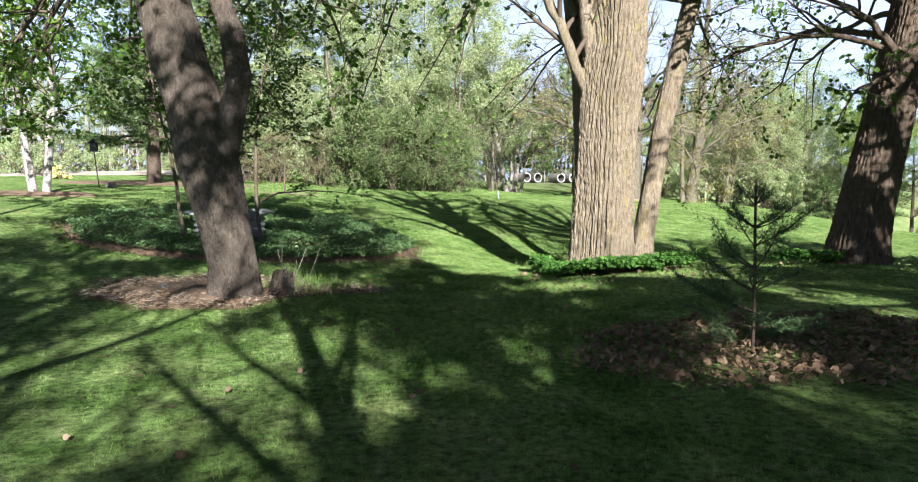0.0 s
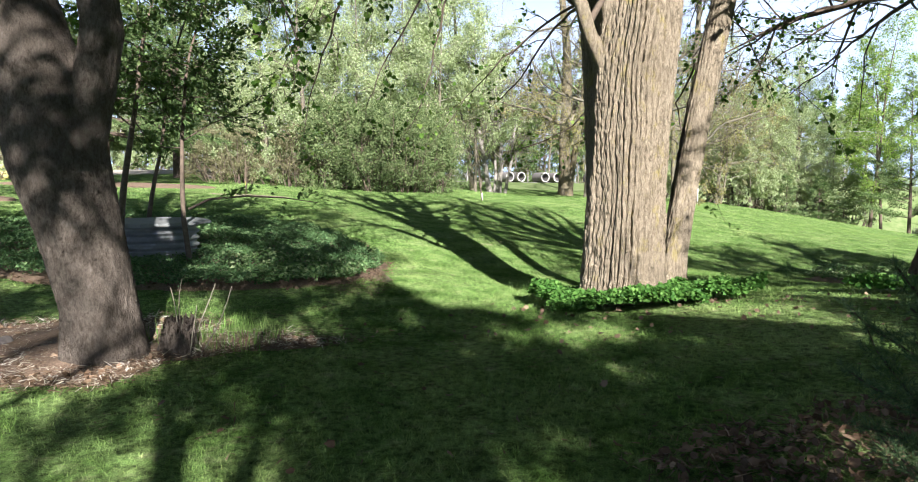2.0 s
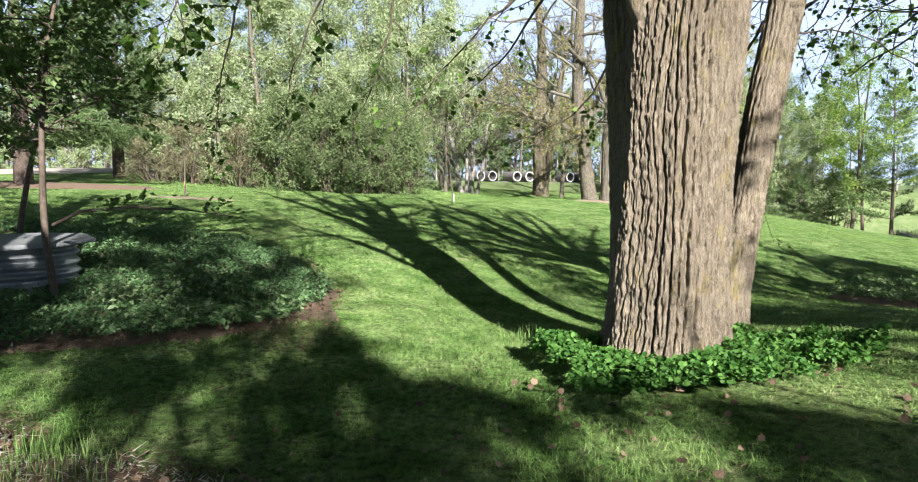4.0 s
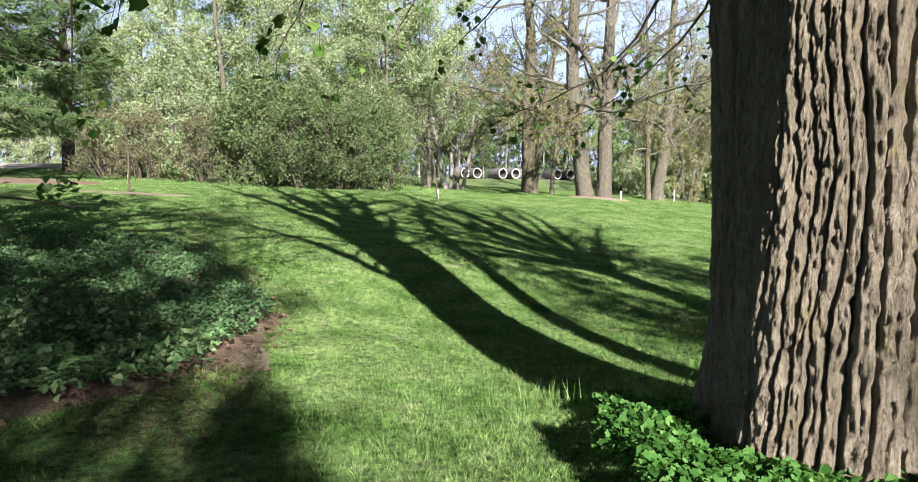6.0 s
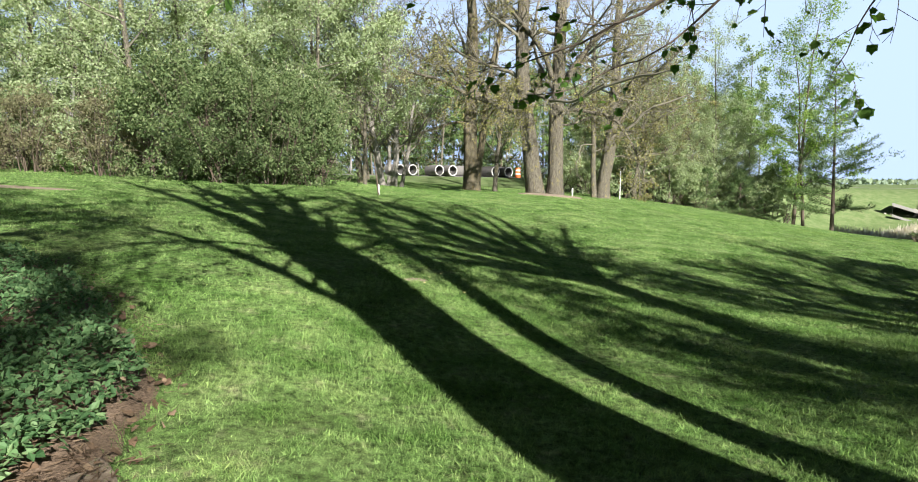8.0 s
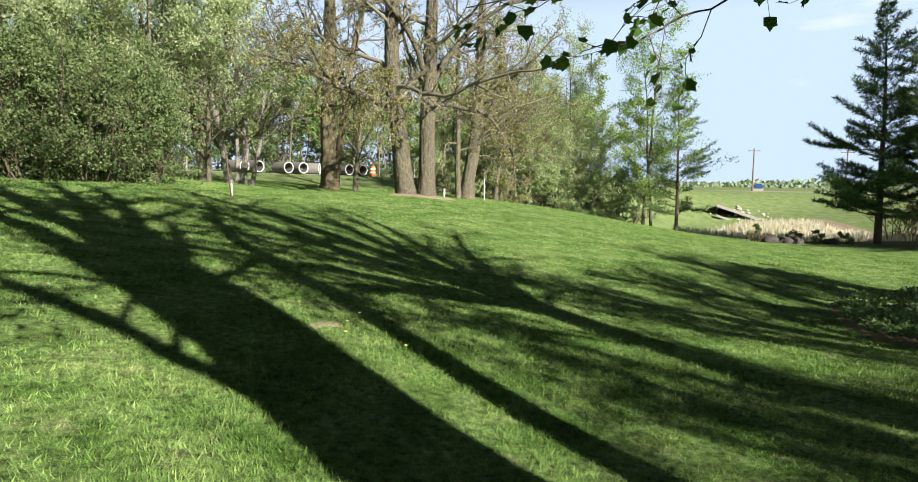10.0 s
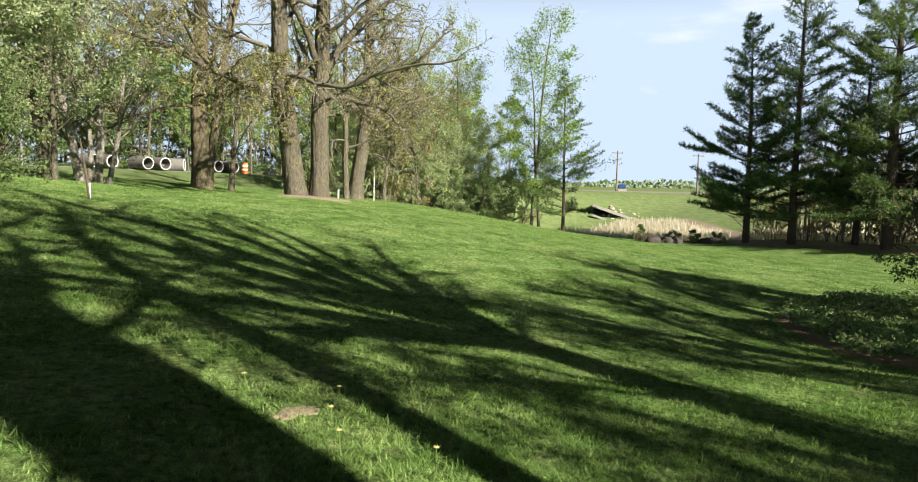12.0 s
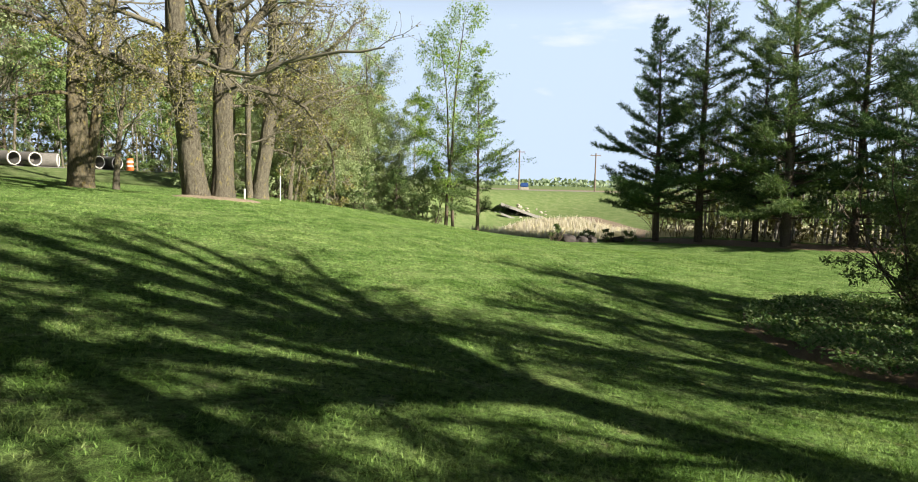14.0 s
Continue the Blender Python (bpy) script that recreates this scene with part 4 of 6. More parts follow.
def strip(rng, a, b, count, depth):
    """Uneven spots along a line."""
    a, b = np.array(a, float), np.array(b, float)
    n = unit([-(b - a)[1], (b - a)[0], 0])[:2]
    return [tuple(a + (b - a) * (k + rng.uniform(0.1, 0.9)) / count + n * rng.uniform(-depth, depth)) for k in range(count)]


spring_trees = [wood_tree(60 + k, 10 + k * 2, 0.36, 0.125, M_LEAF_SPRING, M_BARK_FAR, 15400, crown_low=0.15) for k in range(3)]
green_trees = [wood_tree(70 + k, 11 + k * 2, 0.28, 0.3, M_LEAF_WOOD, M_BIRCH if k == 1 else M_BARK_FAR, 3600, label="tall green woodland tree behind the road", crown_low=0.35) for k in range(3)]
rng = np.random.default_rng(4)
scatter(spring_trees, strip(rng, (-19, 48), (3, 42), 22, 3.5), 1, 0.9, 1.3)
scatter(spring_trees[1:], strip(rng, (-16, 60), (4, 62), 8, 4), 11)
scatter(green_trees, strip(rng, (-40, 98), (66, 94), 40, 8), 2, 0.9, 1.3)
scatter(green_trees, strip(rng, (-60, 62), (-24, 92), 14, 8), 3)
scatter(green_trees, strip(rng, (-50, 116), (82, 104), 26, 5), 13, 1.2, 1.55)
scatter(spring_trees, strip(rng, (16, 60), (31, 54), 13, 4), 12, 0.6, 0.95)
scatter(spring_trees, strip(rng, (19, 55), (30, 50), 14, 2.5), 14, 0.42, 0.7)
scatter(spring_trees, strip(rng, (-60, 52), (-24, 78), 18, 4), 16, 0.8, 1.1)
scatter(green_trees, strip(rng, (-8, 84), (44, 82), 20, 4), 15, 0.55, 0.9)


# ---- bushes ----
def bush(seed, height, width, leaf_size, mat, leaves, stems=16, label="", name="bush", twig=M_TWIG):
    rng = np.random.default_rng(seed)
    root = thing(name, (0, 0, 0), label, "bush", "thicket")
    w = Wood()
    grown = []
    for k in range(stems):
        a = rng.uniform(0, 6.28)
        out = rng.uniform(0.1, 0.75)
        p = wander(rng, (math.cos(a) * width * 0.12, math.sin(a) * width * 0.12, -0.1), (math.cos(a) * out, math.sin(a) * out, 1), height * rng.uniform(0.7, 1.05), 7, 0.12, 0.0)
        rr = np.linspace(0.035, 0.008, len(p))
        w.tube(p, rr, 4)
        grown.append((p, rr))
    part("stemwork", w.mesh("stems", twig), root, kind="stuff")
    twigs = Wood()
    at, way = branch_out(rng, twigs, grown, [(8, 0.12, 0.32, 0.5, 0.9, 0.2, 0.02, 3, 3), (3, 0.2, 0.5, 0.6, 0.8, 0.25, 0.0, 2, 3)], 0.25, 1)
    part("branchwork", twigs.mesh("branches", twig), root, kind="stuff")
    per = 60
    n = leaves // per
    a, h = rng.uniform(0, 6.28, n), rng.random(n) ** 0.8
    lobe = 0.72 + 0.5 * vnoise(np.cos(a) * 1.7 + 5, np.sin(a) * 1.7, h * 2.2, seed)
    r = width * 0.5 * np.sqrt(np.clip(1.05 - h ** 2.2, 0, 1)) * lobe * rng.uniform(0.55, 1.0, n)
    dome = np.column_stack([np.cos(a) * r, np.sin(a) * r, 0.12 + h * height * 0.95 * (0.85 + 0.3 * vnoise(np.cos(a) * 1.3, np.sin(a) * 1.3, 2, seed + 1))])
    tips = at[rng.integers(0, len(at), n // 3)]
    spots, face = clumps_at(rng, np.concatenate([dome, tips]), width * rng.uniform(0.05, 0.13, n + len(tips)), per, 0.75)
    part("foliage", leaf_mesh("leaves", spots, rng.normal(0, 1, spots.shape), leaf_size, mat, rng, wide=0.8, tiny=True, facing=face), root, kind="stuff")
    return root


bushes = [bush(80 + k, 4.8, 4.4, 0.12, M_LEAF_BUSH, 14000, label="dense rounded thicket bush in fresh leaf") for k in range(2)]
bare_bush = [bush(86, 3.6, 4.0, 0.1, M_BRUSH, 6000, 14, label="twiggy brown bush barely in leaf")]
scatter(bushes, [(-5.2, 35.0), (-3.2, 34.4), (-1.6, 34.6), (-0.3, 35.4), (-4.2, 37.0), (-1.4, 37.4)], 5, 0.74, 0.95)
scatter(bare_bush, [(-7.4, 35.8), (-10.4, 37.2), (-12.2, 38.0)], 6, 0.6, 1.0)


# ---- conifers ----
def conifer(seed, height, reach, low, tiers, droop, mat, tuft, needles, label, name="pine_tree", trunk_r=None, group="conifers", tufts=7, spray=False, gap=0.0, thin=0.07):
    """A trunk with whorls of boughs that carry sprays of needles."""
    rng = np.random.default_rng(seed)
    root = thing(name, (0, 0, 0), label, "conifer", group)
    path = wander(rng, (0, 0, -0.2), (0, 0, 1), height, 14, 0.012, 0.05)
    r0 = trunk_r or height * 0.013
    w = Wood()
    w.tube(path, np.linspace(r0, 0.01, len(path)), 10)
    part("trunk", w.mesh("trunk", M_CONIFER_BARK), root)
    boughs = Wood()
    at, way = [], []
    for k in range(tiers):
        t = low + (1 - low) * (k + 0.3 * rng.random()) / tiers
        p, _ = along(path, min(t, 0.985))
        size = reach * (1 - t) ** 0.8 * rng.uniform(0.75, 1.2) + 0.15
        for j in range(rng.integers(4, 7)):
            if rng.random() < gap:
                continue
            a = rng.uniform(0, 6.28)
            d = (math.cos(a), math.sin(a), 0.12 + 0.5 * t - droop * (1 - t))
            b = wander(rng, p + np.array([0, 0, rng.uniform(-0.25, 0.25) * height * 0.03]), d, size * rng.uniform(0.45, 1.2), 6, 0.09, 0.05)
            rr = np.linspace(max(0.006, r0 * 0.22 * (1 - t * 0.6)), 0.004, len(b))
            boughs.tube(b, rr, 4)
            length = np.linalg.norm(b[-1] - b[0])
            for u in np.linspace(0.28, 1.0, max(3, int(length * tufts))):
                q, e = along(b, u)
                side = unit(np.cross(e, [0, 0, 1]))
                for sgn in (-1, 1, 0):
                    s = length * 0.30 * (1.15 - u) * rng.uniform(0.5, 1.2) + tuft * 0.25
                    way_out = unit(e * 0.75 + side * sgn * 0.9 + rng.normal(0, 0.12, 3) + np.array([0, 0, -0.25 if spray else 0.12]))
                    steps = max(1, int(s / (tuft * 0.7)))
                    for f in range(steps):
                        at.append(q + way_out * s * (f + 1) / steps)
                        way.append(way_out)
    part("boughwork", boughs.mesh("boughs", M_CONIFER_BARK), root, kind="stuff")
    at, way = np.array(at), np.array(way)
    n = len(at)
    axis = rng.normal(0, 0.75, (n, needles, 3)) + way[:, None] * 0.9 + np.array([0, 0, 0.1])
    axis /= np.linalg.norm(axis, axis=2)[..., None]
    size = tuft * rng.uniform(0.6, 1.2, (n, needles, 1))
    cross = np.cross(axis, rng.normal(0, 1, (n, needles, 3)))
    cross /= np.linalg.norm(cross, axis=2)[..., None] + 1e-9
    base = at[:, None] + rng.normal(0, tuft * 0.12, (n, needles, 3))
    v = np.stack([base - cross * size * thin, base + cross * size * thin, base + axis * size], 2).reshape(-1, 3)
    part("foliage", raw_mesh("needles", v, tris=np.arange(len(v)).reshape(-1, 3), mats=mat), root, kind="stuff")
    return root


def put(ob, x, y, turn=0.0, s=1.0, sink=0.03):
    ob.matrix_basis = pose(x, y, gz(x, y) - sink, 0, 0, turn) @ Matrix.Scale(s, 4)
    return ob


def put_copy(ob, x, y, turn=0.0, s=1.0, sink=0.03):
    new_one = copy_thing(ob, pose(x, y, gz(x, y) - sink, 0, 0, turn))
    new_one.scale = (s, s, s)
    return new_one


spruce = put(conifer(101, 13.0, 4.6, 0.15, 26, 0.3, M_NEEDLE_SPRUCE, 0.22, 9, "large spruce with drooping green boughs beside the driveway", "spruce_tree", 0.32, spray=True, tufts=5, thin=0.06), -15.2, 40.8, 30)
put_copy(spruce, -14.8, 31.5, 200, 1.1)
pine_a = put(conifer(105, 14.0, 4.8, 0.14, 26, 0.16, M_NEEDLE_PINE, 0.27, 9, "dark tall pine at the edge of the lawn", trunk_r=0.22, gap=0.1, tufts=5), 38.0, 35.8, 0)
pine_b = put(conifer(106, 18.5, 5.2, 0.08, 30, 0.15, M_NEEDLE_SPRUCE, 0.25, 8, "dark tall spruce at the edge of the lawn", "spruce_tree", 0.26, gap=0.15, tufts=4), 38.8, 33.4, 50)
put_copy(pine_b, 39.5, 28.6, 130, 1.15)
put_copy(pine_a, 41.5, 31.0, 200, 0.9)
put_copy(pine_b, 43.0, 26.0, 250, 1.0)
put_copy(pine_a, 40.5, 22.5, 20, 1.05)
put_copy(pine_b, 44.0, 20.0, 300, 1.1)
larch = put(wood_tree(110, 14.0, 0.26, 0.13, M_NEEDLE_LARCH, M_TWIG, 12000, label="feathery young tree in fresh pale green leaf", group="lawn edge trees", trunk_r=0.13, crown_low=0.12), 29.8, 46.4)
put_copy(larch, 30.9, 46.8, 140, 0.9)
put(conifer(111, 11.0, 3.4, 0.12, 22, 0.1, M_NEEDLE_SPRUCE, 0.26, 6, "slender leaning pine at the lawn edge", trunk_r=0.13, tufts=4, gap=0.15), 32.0, 45.6)
fir_sapling = put(conifer(115, 1.55, 0.8, 0.14, 8, 0.0, M_NEEDLE_PINE, 0.05, 11, "thin young fir sapling in the shade", "fir_sapling", 0.014, tufts=20, gap=0.2, thin=0.045), 2.33, 5.06, 0)


# ---- trees along the far edge of the lawn ----
def edge_tree(at, stems, seed, label, bark, leaf_mat, leaf_size, keep, levels, limbs=(), group="lawn edge trees"):
    """stems: foot, lean, height, radius, bend; limbs: stem, height share, bearing, rise, length, radius."""
    rng = np.random.default_rng(seed)
    base = np.array([at[0], at[1], gz(*at)])
    root = thing("tree", base, label, "tree", group)
    grown, boles = [], []
    for k, (foot, lean, height, r0, bend) in enumerate(stems):
        path = wander(rng, (foot, 0, -0.15), (lean, 0, 1), height, 16, 0.05, 0.03)
        path[:, 0] += bend * np.sin(np.linspace(0, 2.6, len(path))) ** 2
        rr = r0 * (0.12 + 0.88 * np.linspace(1, 0, len(path)) ** 0.8)
        part("trunk" if k == 0 else "stem", stem_mesh("trunk", bark, path, rr, 56, 190, r0 * 0.1, 0.075, seed + k, 0.3), root)
        grown.append((path, rr))
        boles.append((path, rr))
    for stem, share, bearing, rise, length, r in limbs:
        p, _ = along(boles[stem][0], share)
        path = wander(rng, p, (math.cos(bearing), math.sin(bearing), rise), length, 11, 0.19, 0.012)
        rr = np.linspace(r, r * 0.22, len(path))
        w = Wood()
        w.tube(path, rr, 8)
        part("limb", w.mesh("limb", bark), root)
        grown.append((path, rr))
    twigs = Wood()
    at_, way = branch_out(rng, twigs, grown, levels, 0.2, 2, 0.009)
    part("branchwork", twigs.mesh("branches", M_TWIG_PALE), root, kind="stuff")
    pick = rng.random(len(at_)) < keep
    part("foliage", leaf_mesh("leaves", at_[pick], way[pick], leaf_size, leaf_mat, rng), root, kind="stuff")
    return root


EDGE_LEVELS = [(14, 0.24, 0.46, 0.42, 0.9, 0.16, 0.05, 7, 5), (8, 0.15, 0.42, 0.45, 0.8, 0.22, 0.02, 4, 3), (7, 0.2, 0.5, 0.6, 0.8, 0.25, 0.0, 2, 3)]
FORK_LEVELS = [(17, 0.15, 0.52, 0.45, 0.85, 0.2, 0.05, 8, 5), (9, 0.15, 0.44, 0.45, 0.8, 0.24, 0.03, 4, 3), (7, 0.2, 0.5, 0.6, 0.8, 0.25, 0.0, 2, 3)]
TALL_LEVELS = [(15, 0.2, 0.3, 0.34, 1.0, 0.24, 0.03, 8, 5), (8, 0.15, 0.44, 0.5, 0.85, 0.28, 0.0, 5, 3), (7, 0.15, 0.5, 0.6, 0.8, 0.28, -0.01, 2, 3)]
edge_tree((9.45, 36.6), [(-0.4, -0.1, 15, 0.37, -0.25), (0.42, 0.0, 16, 0.34, 0.1)], 41, "twin-stemmed old tree in bud with many crooked branches", M_BARK_FAR, M_BUD, 0.085, 0.8, TALL_LEVELS,
          [(0, 0.22, 3.0, 1.2, 6.0, 0.15), (0, 0.24, 2.6, 0.25, 6.0, 0.07), (0, 0.25, 4.2, 0.35, 5.0, 0.07), (0, 0.27, 0.9, 1.3, 6.0, 0.13), (1, 0.28, 0.2, 0.9, 7.0, 0.14), (1, 0.23, 5.4, 0.45, 6.0, 0.09), (1, 0.3, 3.4, 1.5, 6.0, 0.13), (1, 0.2, 0.1, 0.12, 4.6, 0.05)])
edge_tree((16.6, 46.5), [(0.0, 0.02, 16, 0.4, 0.15), (-0.5, -0.14, 12, 0.17, 0.0)], 42, "stout old tree in bud with spreading crooked limbs", M_BARK_FAR, M_BUD, 0.1, 0.55, TALL_LEVELS,
          [(0, 0.25, 0.1, 0.7, 7.5, 0.16), (0, 0.3, 3.2, 0.9, 6.0, 0.12), (0, 0.22, 5.6, 0.3, 6.0, 0.08), (0, 0.33, 0.5, 0.5, 7.5, 0.12), (0, 0.17, 0.0, 0.1, 5.0, 0.05)])
edge_tree((8.65, 47.3), [(0.0, 0.0, 20, 0.43, 0.1), (0.35, 0.03, 17, 0.22, 0.35)], 43, "straight mossy yellow-brown trunk tree in bud", M_BARK_MOSSY, M_BUD, 0.12, 0.6, TALL_LEVELS,
          [(0, 0.2, 3.1, 0.15, 7.5, 0.08), (0, 0.26, 0.2, 0.5, 6.0, 0.07), (0, 0.22, 5.2, 0.05, 5.0, 0.05), (0, 0.3, 2.6, 0.4, 6.0, 0.07)])
edge_tree((3.5, 43.5), [(-0.3, -0.3, 8, 0.17, 0.0), (0.25, 0.02, 9.5, 0.15, 0.1), (0.6, 0.25, 8, 0.1, 0.0), (-0.05, 0.12, 8.5, 0.1, 0.2)], 44, "pale multi-stemmed tree with fine bare twigs", M_BARK_PALE, M_BUD, 0.08, 0.5, FORK_LEVELS)
edge_tree((10.2, 47.5), [(0.0, 0.05, 7, 0.14, 0.0)], 46, "slim dark-stemmed tree in bud", M_BARK_FAR, M_BUD, 0.1, 0.7, EDGE_LEVELS)
edge_tree((23.9, 52.3), [(0.0, 0.02, 9, 0.15, 0.0)], 45, "slim grey tree with drooping olive twigs", M_BARK_FAR, M_BUD, 0.12, 1.0, EDGE_LEVELS)
edge_tree((26.5, 52.0), [(0.0, 0.0, 8, 0.12, 0.0)], 47, "slim grey tree with drooping olive twigs", M_BARK_FAR, M_BUD, 0.12, 1.0, EDGE_LEVELS)
edge_tree((20.6, 50.2), [(0.0, 0.04, 8, 0.13, 0.0), (0.3, 0.2, 6, 0.08, 0.0)], 48, "slim grey tree with drooping olive twigs", M_BARK_FAR, M_BUD, 0.11, 1.0, EDGE_LEVELS)


# ---- road, driveway ----
def ribbon(name, line, width, mat, label, category, lift=0.03):
    pts = []
    for (ax, ay), (bx, by) in zip(line, line[1:]):
        n = max(2, int(math.hypot(bx - ax, by - ay) / 1.5))
        pts += [(ax + (bx - ax) * k / n, ay + (by - ay) * k / n) for k in range(n)]
    pts.append(line[-1])
    p = np.array(pts, float)
    for _ in range(12):
        p[1:-1] = (p[:-2] + p[1:-1] * 2 + p[2:]) / 4
    t = np.gradient(p, axis=0)
    t /= np.linalg.norm(t, axis=1)[:, None]
    nrm = np.stack([-t[:, 1], t[:, 0]], -1)
    cols = np.linspace(-width / 2, width / 2, 9)
    g = p[:, None] + nrm[:, None] * cols[None, :, None]
    z = ground_z(g[..., 0], g[..., 1]) + lift
    z[:, 0] -= 0.12
    z[:, -1] -= 0.12
    v = np.concatenate([g, z[..., None]], -1).reshape(-1, 3)
    i = (np.arange(len(p) - 1)[:, None] * 9 + np.arange(8)[None]).ravel()
    q = np.stack([i, i + 9, i + 10, i + 1], -1)
    return tagged(new(name, raw_mesh(name, v, quads=q, mats=mat, smooth=True)), label, category, kind="structure")


ribbon("road", [(x, y) for x, y, _ in ROAD], 8.0, M_ASPHALT, "grey paved country road on a low bank", "road")
ribbon("driveway", [(-60, 34), (-40, 37), (-26, 39.5), (-18, 46), (-13, 56), (-12, 78)], 7.0, M_GRAVEL, "pale driveway between trees", "driveway")


# ---- birch, saplings, small trees ----
def birch_clump(at):
    rng = np.random.default_rng(150)
    base = np.array([at[0], at[1], gz(*at)])
    root = thing("birch_tree", base, "clump of white birches with several slender stems", "birch")
    grown = []
    for k, (dx, dy) in enumerate([(-0.5, 0.1), (-0.15, -0.2), (0.2, 0.1), (0.5, -0.1)]):
        p = wander(rng, (dx * 0.5, dy * 0.5, -0.1), (dx * 0.35, dy * 0.3, 1), 9.0, 12, 0.03, 0.03)
        rr = np.linspace(0.085, 0.03, len(p))
        w = Wood()
        w.tube(p, rr, 12)
        part("stem", w.mesh("stem", M_BIRCH), root)
        grown.append((p, rr))
    w = Wood()
    at_, way = branch_out(rng, w, grown, [(16, 0.22, 0.3, 0.35, 0.95, 0.15, -0.02, 5, 4), (7, 0.2, 0.5, 0.5, 0.7, 0.2, -0.1, 4, 3)], 0.075, 1)
    part("branchwork", w.mesh("branchwork", M_TWIG), root, kind="stuff")
    part("foliage", leaf_mesh("foliage", at_, way, 0.14, M_LEAF_MAPLE, rng), root, kind="stuff")
    return root


birch_clump((-12.3, 19.0))


def sapling(at, height, r0, lean, seed, leaves, low=0.35, label="slim young tree with fresh leaves in the ground cover", side=None, mat=None):
    rng = np.random.default_rng(seed)
    base = np.array([at[0], at[1], gz(*at)])
    root = thing("sapling", base, label, "sapling", "saplings in the bed")
    p = wander(rng, (0, 0, -0.1), (lean, 0, 1), height, 12, 0.06, 0.05)
    rr = np.linspace(r0, 0.006, len(p))
    w = Wood()
    w.tube(p, rr, 8)
    part("trunk", w.mesh("trunk", M_TWIG), root)
    grown = [(p, rr)]
    if side:
        s = np.array(side) - base
        sr = np.linspace(0.022, 0.005, len(s))
        w = Wood()
        w.tube(s, sr, 6)
        part("branch", w.mesh("branch", M_TWIG), root)
        at_side, way_side = branch_out(rng, Wood(), [(s, sr)], [(9, 0.2, 0.2, 0.5, 0.8, 0.2, 0.0, 3, 3)], 0.05, 1)
    w = Wood()
    at_, way = branch_out(rng, w, grown, [(20, low, 0.34, 0.4, 1.35, 0.1, 0.0, 6, 4), (8, 0.12, 0.42, 0.5, 0.75, 0.15, 0.0, 4, 3)], 0.08, 1)
    if side:
        at_, way = np.concatenate([at_, at_side]), np.concatenate([way, way_side])
    part("branchwork", w.mesh("branchwork", M_TWIG), root, kind="stuff")
    pick = rng.integers(0, len(at_), leaves)
    part("foliage", leaf_mesh("foliage", at_[pick] + rng.normal(0, 0.04, (leaves, 3)) * (1, 1, 0.5), way[pick], 0.085, mat or M_LEAF_SAPLING, rng, droop=0.05, facing=np.array([0, 0, 1.3])), root, kind="stuff")
    return root


sapling((-3.85, 12.6), 5.2, 0.045, -0.03, 160, 4200, 0.36, side=[(-3.85, 12.6, 1.25), (-3.5, 12.5, 1.4), (-2.9, 12.4, 1.45), (-2.3, 12.3, 1.42), (-1.8, 12.2, 1.35)])
sapling((-4.95, 12.5), 5.6, 0.06, 0.02, 161, 4200, 0.38)
sapling((-5.25, 12.35), 5.0, 0.04, -0.12, 162, 2800, 0.42)
sapling((-9.7, 12.6), 6.4, 0.07, 0.04, 164, 9000, 0.26, "young maple with bright leaves beside the bed", mat=M_LEAF_MAPLE)
sapling((-5.4, 14.6), 5.2, 0.045, 0.03, 163, 3400, 0.4)


def garden_shrub(x, y, seed, height, width, leaves, label, mat, leaf_size=0.06):
    ob = bush(seed, height, width, leaf_size, mat, leaves, 12, label, "shrub", M_TWIG)
    put(ob, x, y)
    ob["group"] = "garden shrubs"
    return ob


garden_shrub(15.6, 18.2, 170, 3.4, 2.0, 12000, "open leafy shrub standing in the ground cover", M_LEAF_BUSH, 0.085)
for k, (x, y, h) in enumerate([(31.6, 38.9, 0.9), (35.2, 37.6, 0.8), (36.6, 36.9, 0.6), (34.4, 38.6, 0.7)]):
    garden_shrub(x, y, 172 + k, h, 1.2, 700, "low dark shrub among boulders at the lawn edge", M_LEAF_BUSH, 0.1)
yellow = garden_shrub(-21.5, 35.0, 180, 0.6, 1.0, 700, "low yellow-flowering shrub beside the driveway", M_FLOWER, 0.12)
far_shrubs = [bush(183, 3.0, 3.2, 0.14, M_LEAF_SPRING, 3000, label="olive-green shrub on the slope", stems=7)]
scatter(far_shrubs, [(20.5, 52.5), (22.0, 54.5), (25.5, 53.0), (26.8, 51.2), (28.4, 50.2), (24.6, 55.5), (29.4, 52.5), (19.0, 57.0), (18.2, 51.5), (23.2, 51.0), (24.8, 50.2), (21.0, 56.5), (27.8, 53.8), (30.6, 50.0), (30.2, 48.4), (17.0, 54.0), (-24.5, 37.5), (-27.0, 34.0), (-8.9, 37.4), (-6.6, 38.0), (-11.4, 39.0)] + strip(np.random.default_rng(44), (-34, 90), (62, 87), 30, 2) + strip(np.random.default_rng(45), (-46, 52), (-14, 64), 14, 3), 7, 0.75, 1.25)
scatter([bush(184, 3.2, 3.4, 0.1, M_BUD, 900, label="bare brown understory shrub", stems=9)], [(44.5, 37.5), (46.0, 34.0), (45.5, 30.0), (46.5, 27.0), (45.0, 23.0), (47.0, 40.0), (48.0, 31.5), (47.5, 19.0), (43.0, 34.5)], 8, 0.8, 1.3)
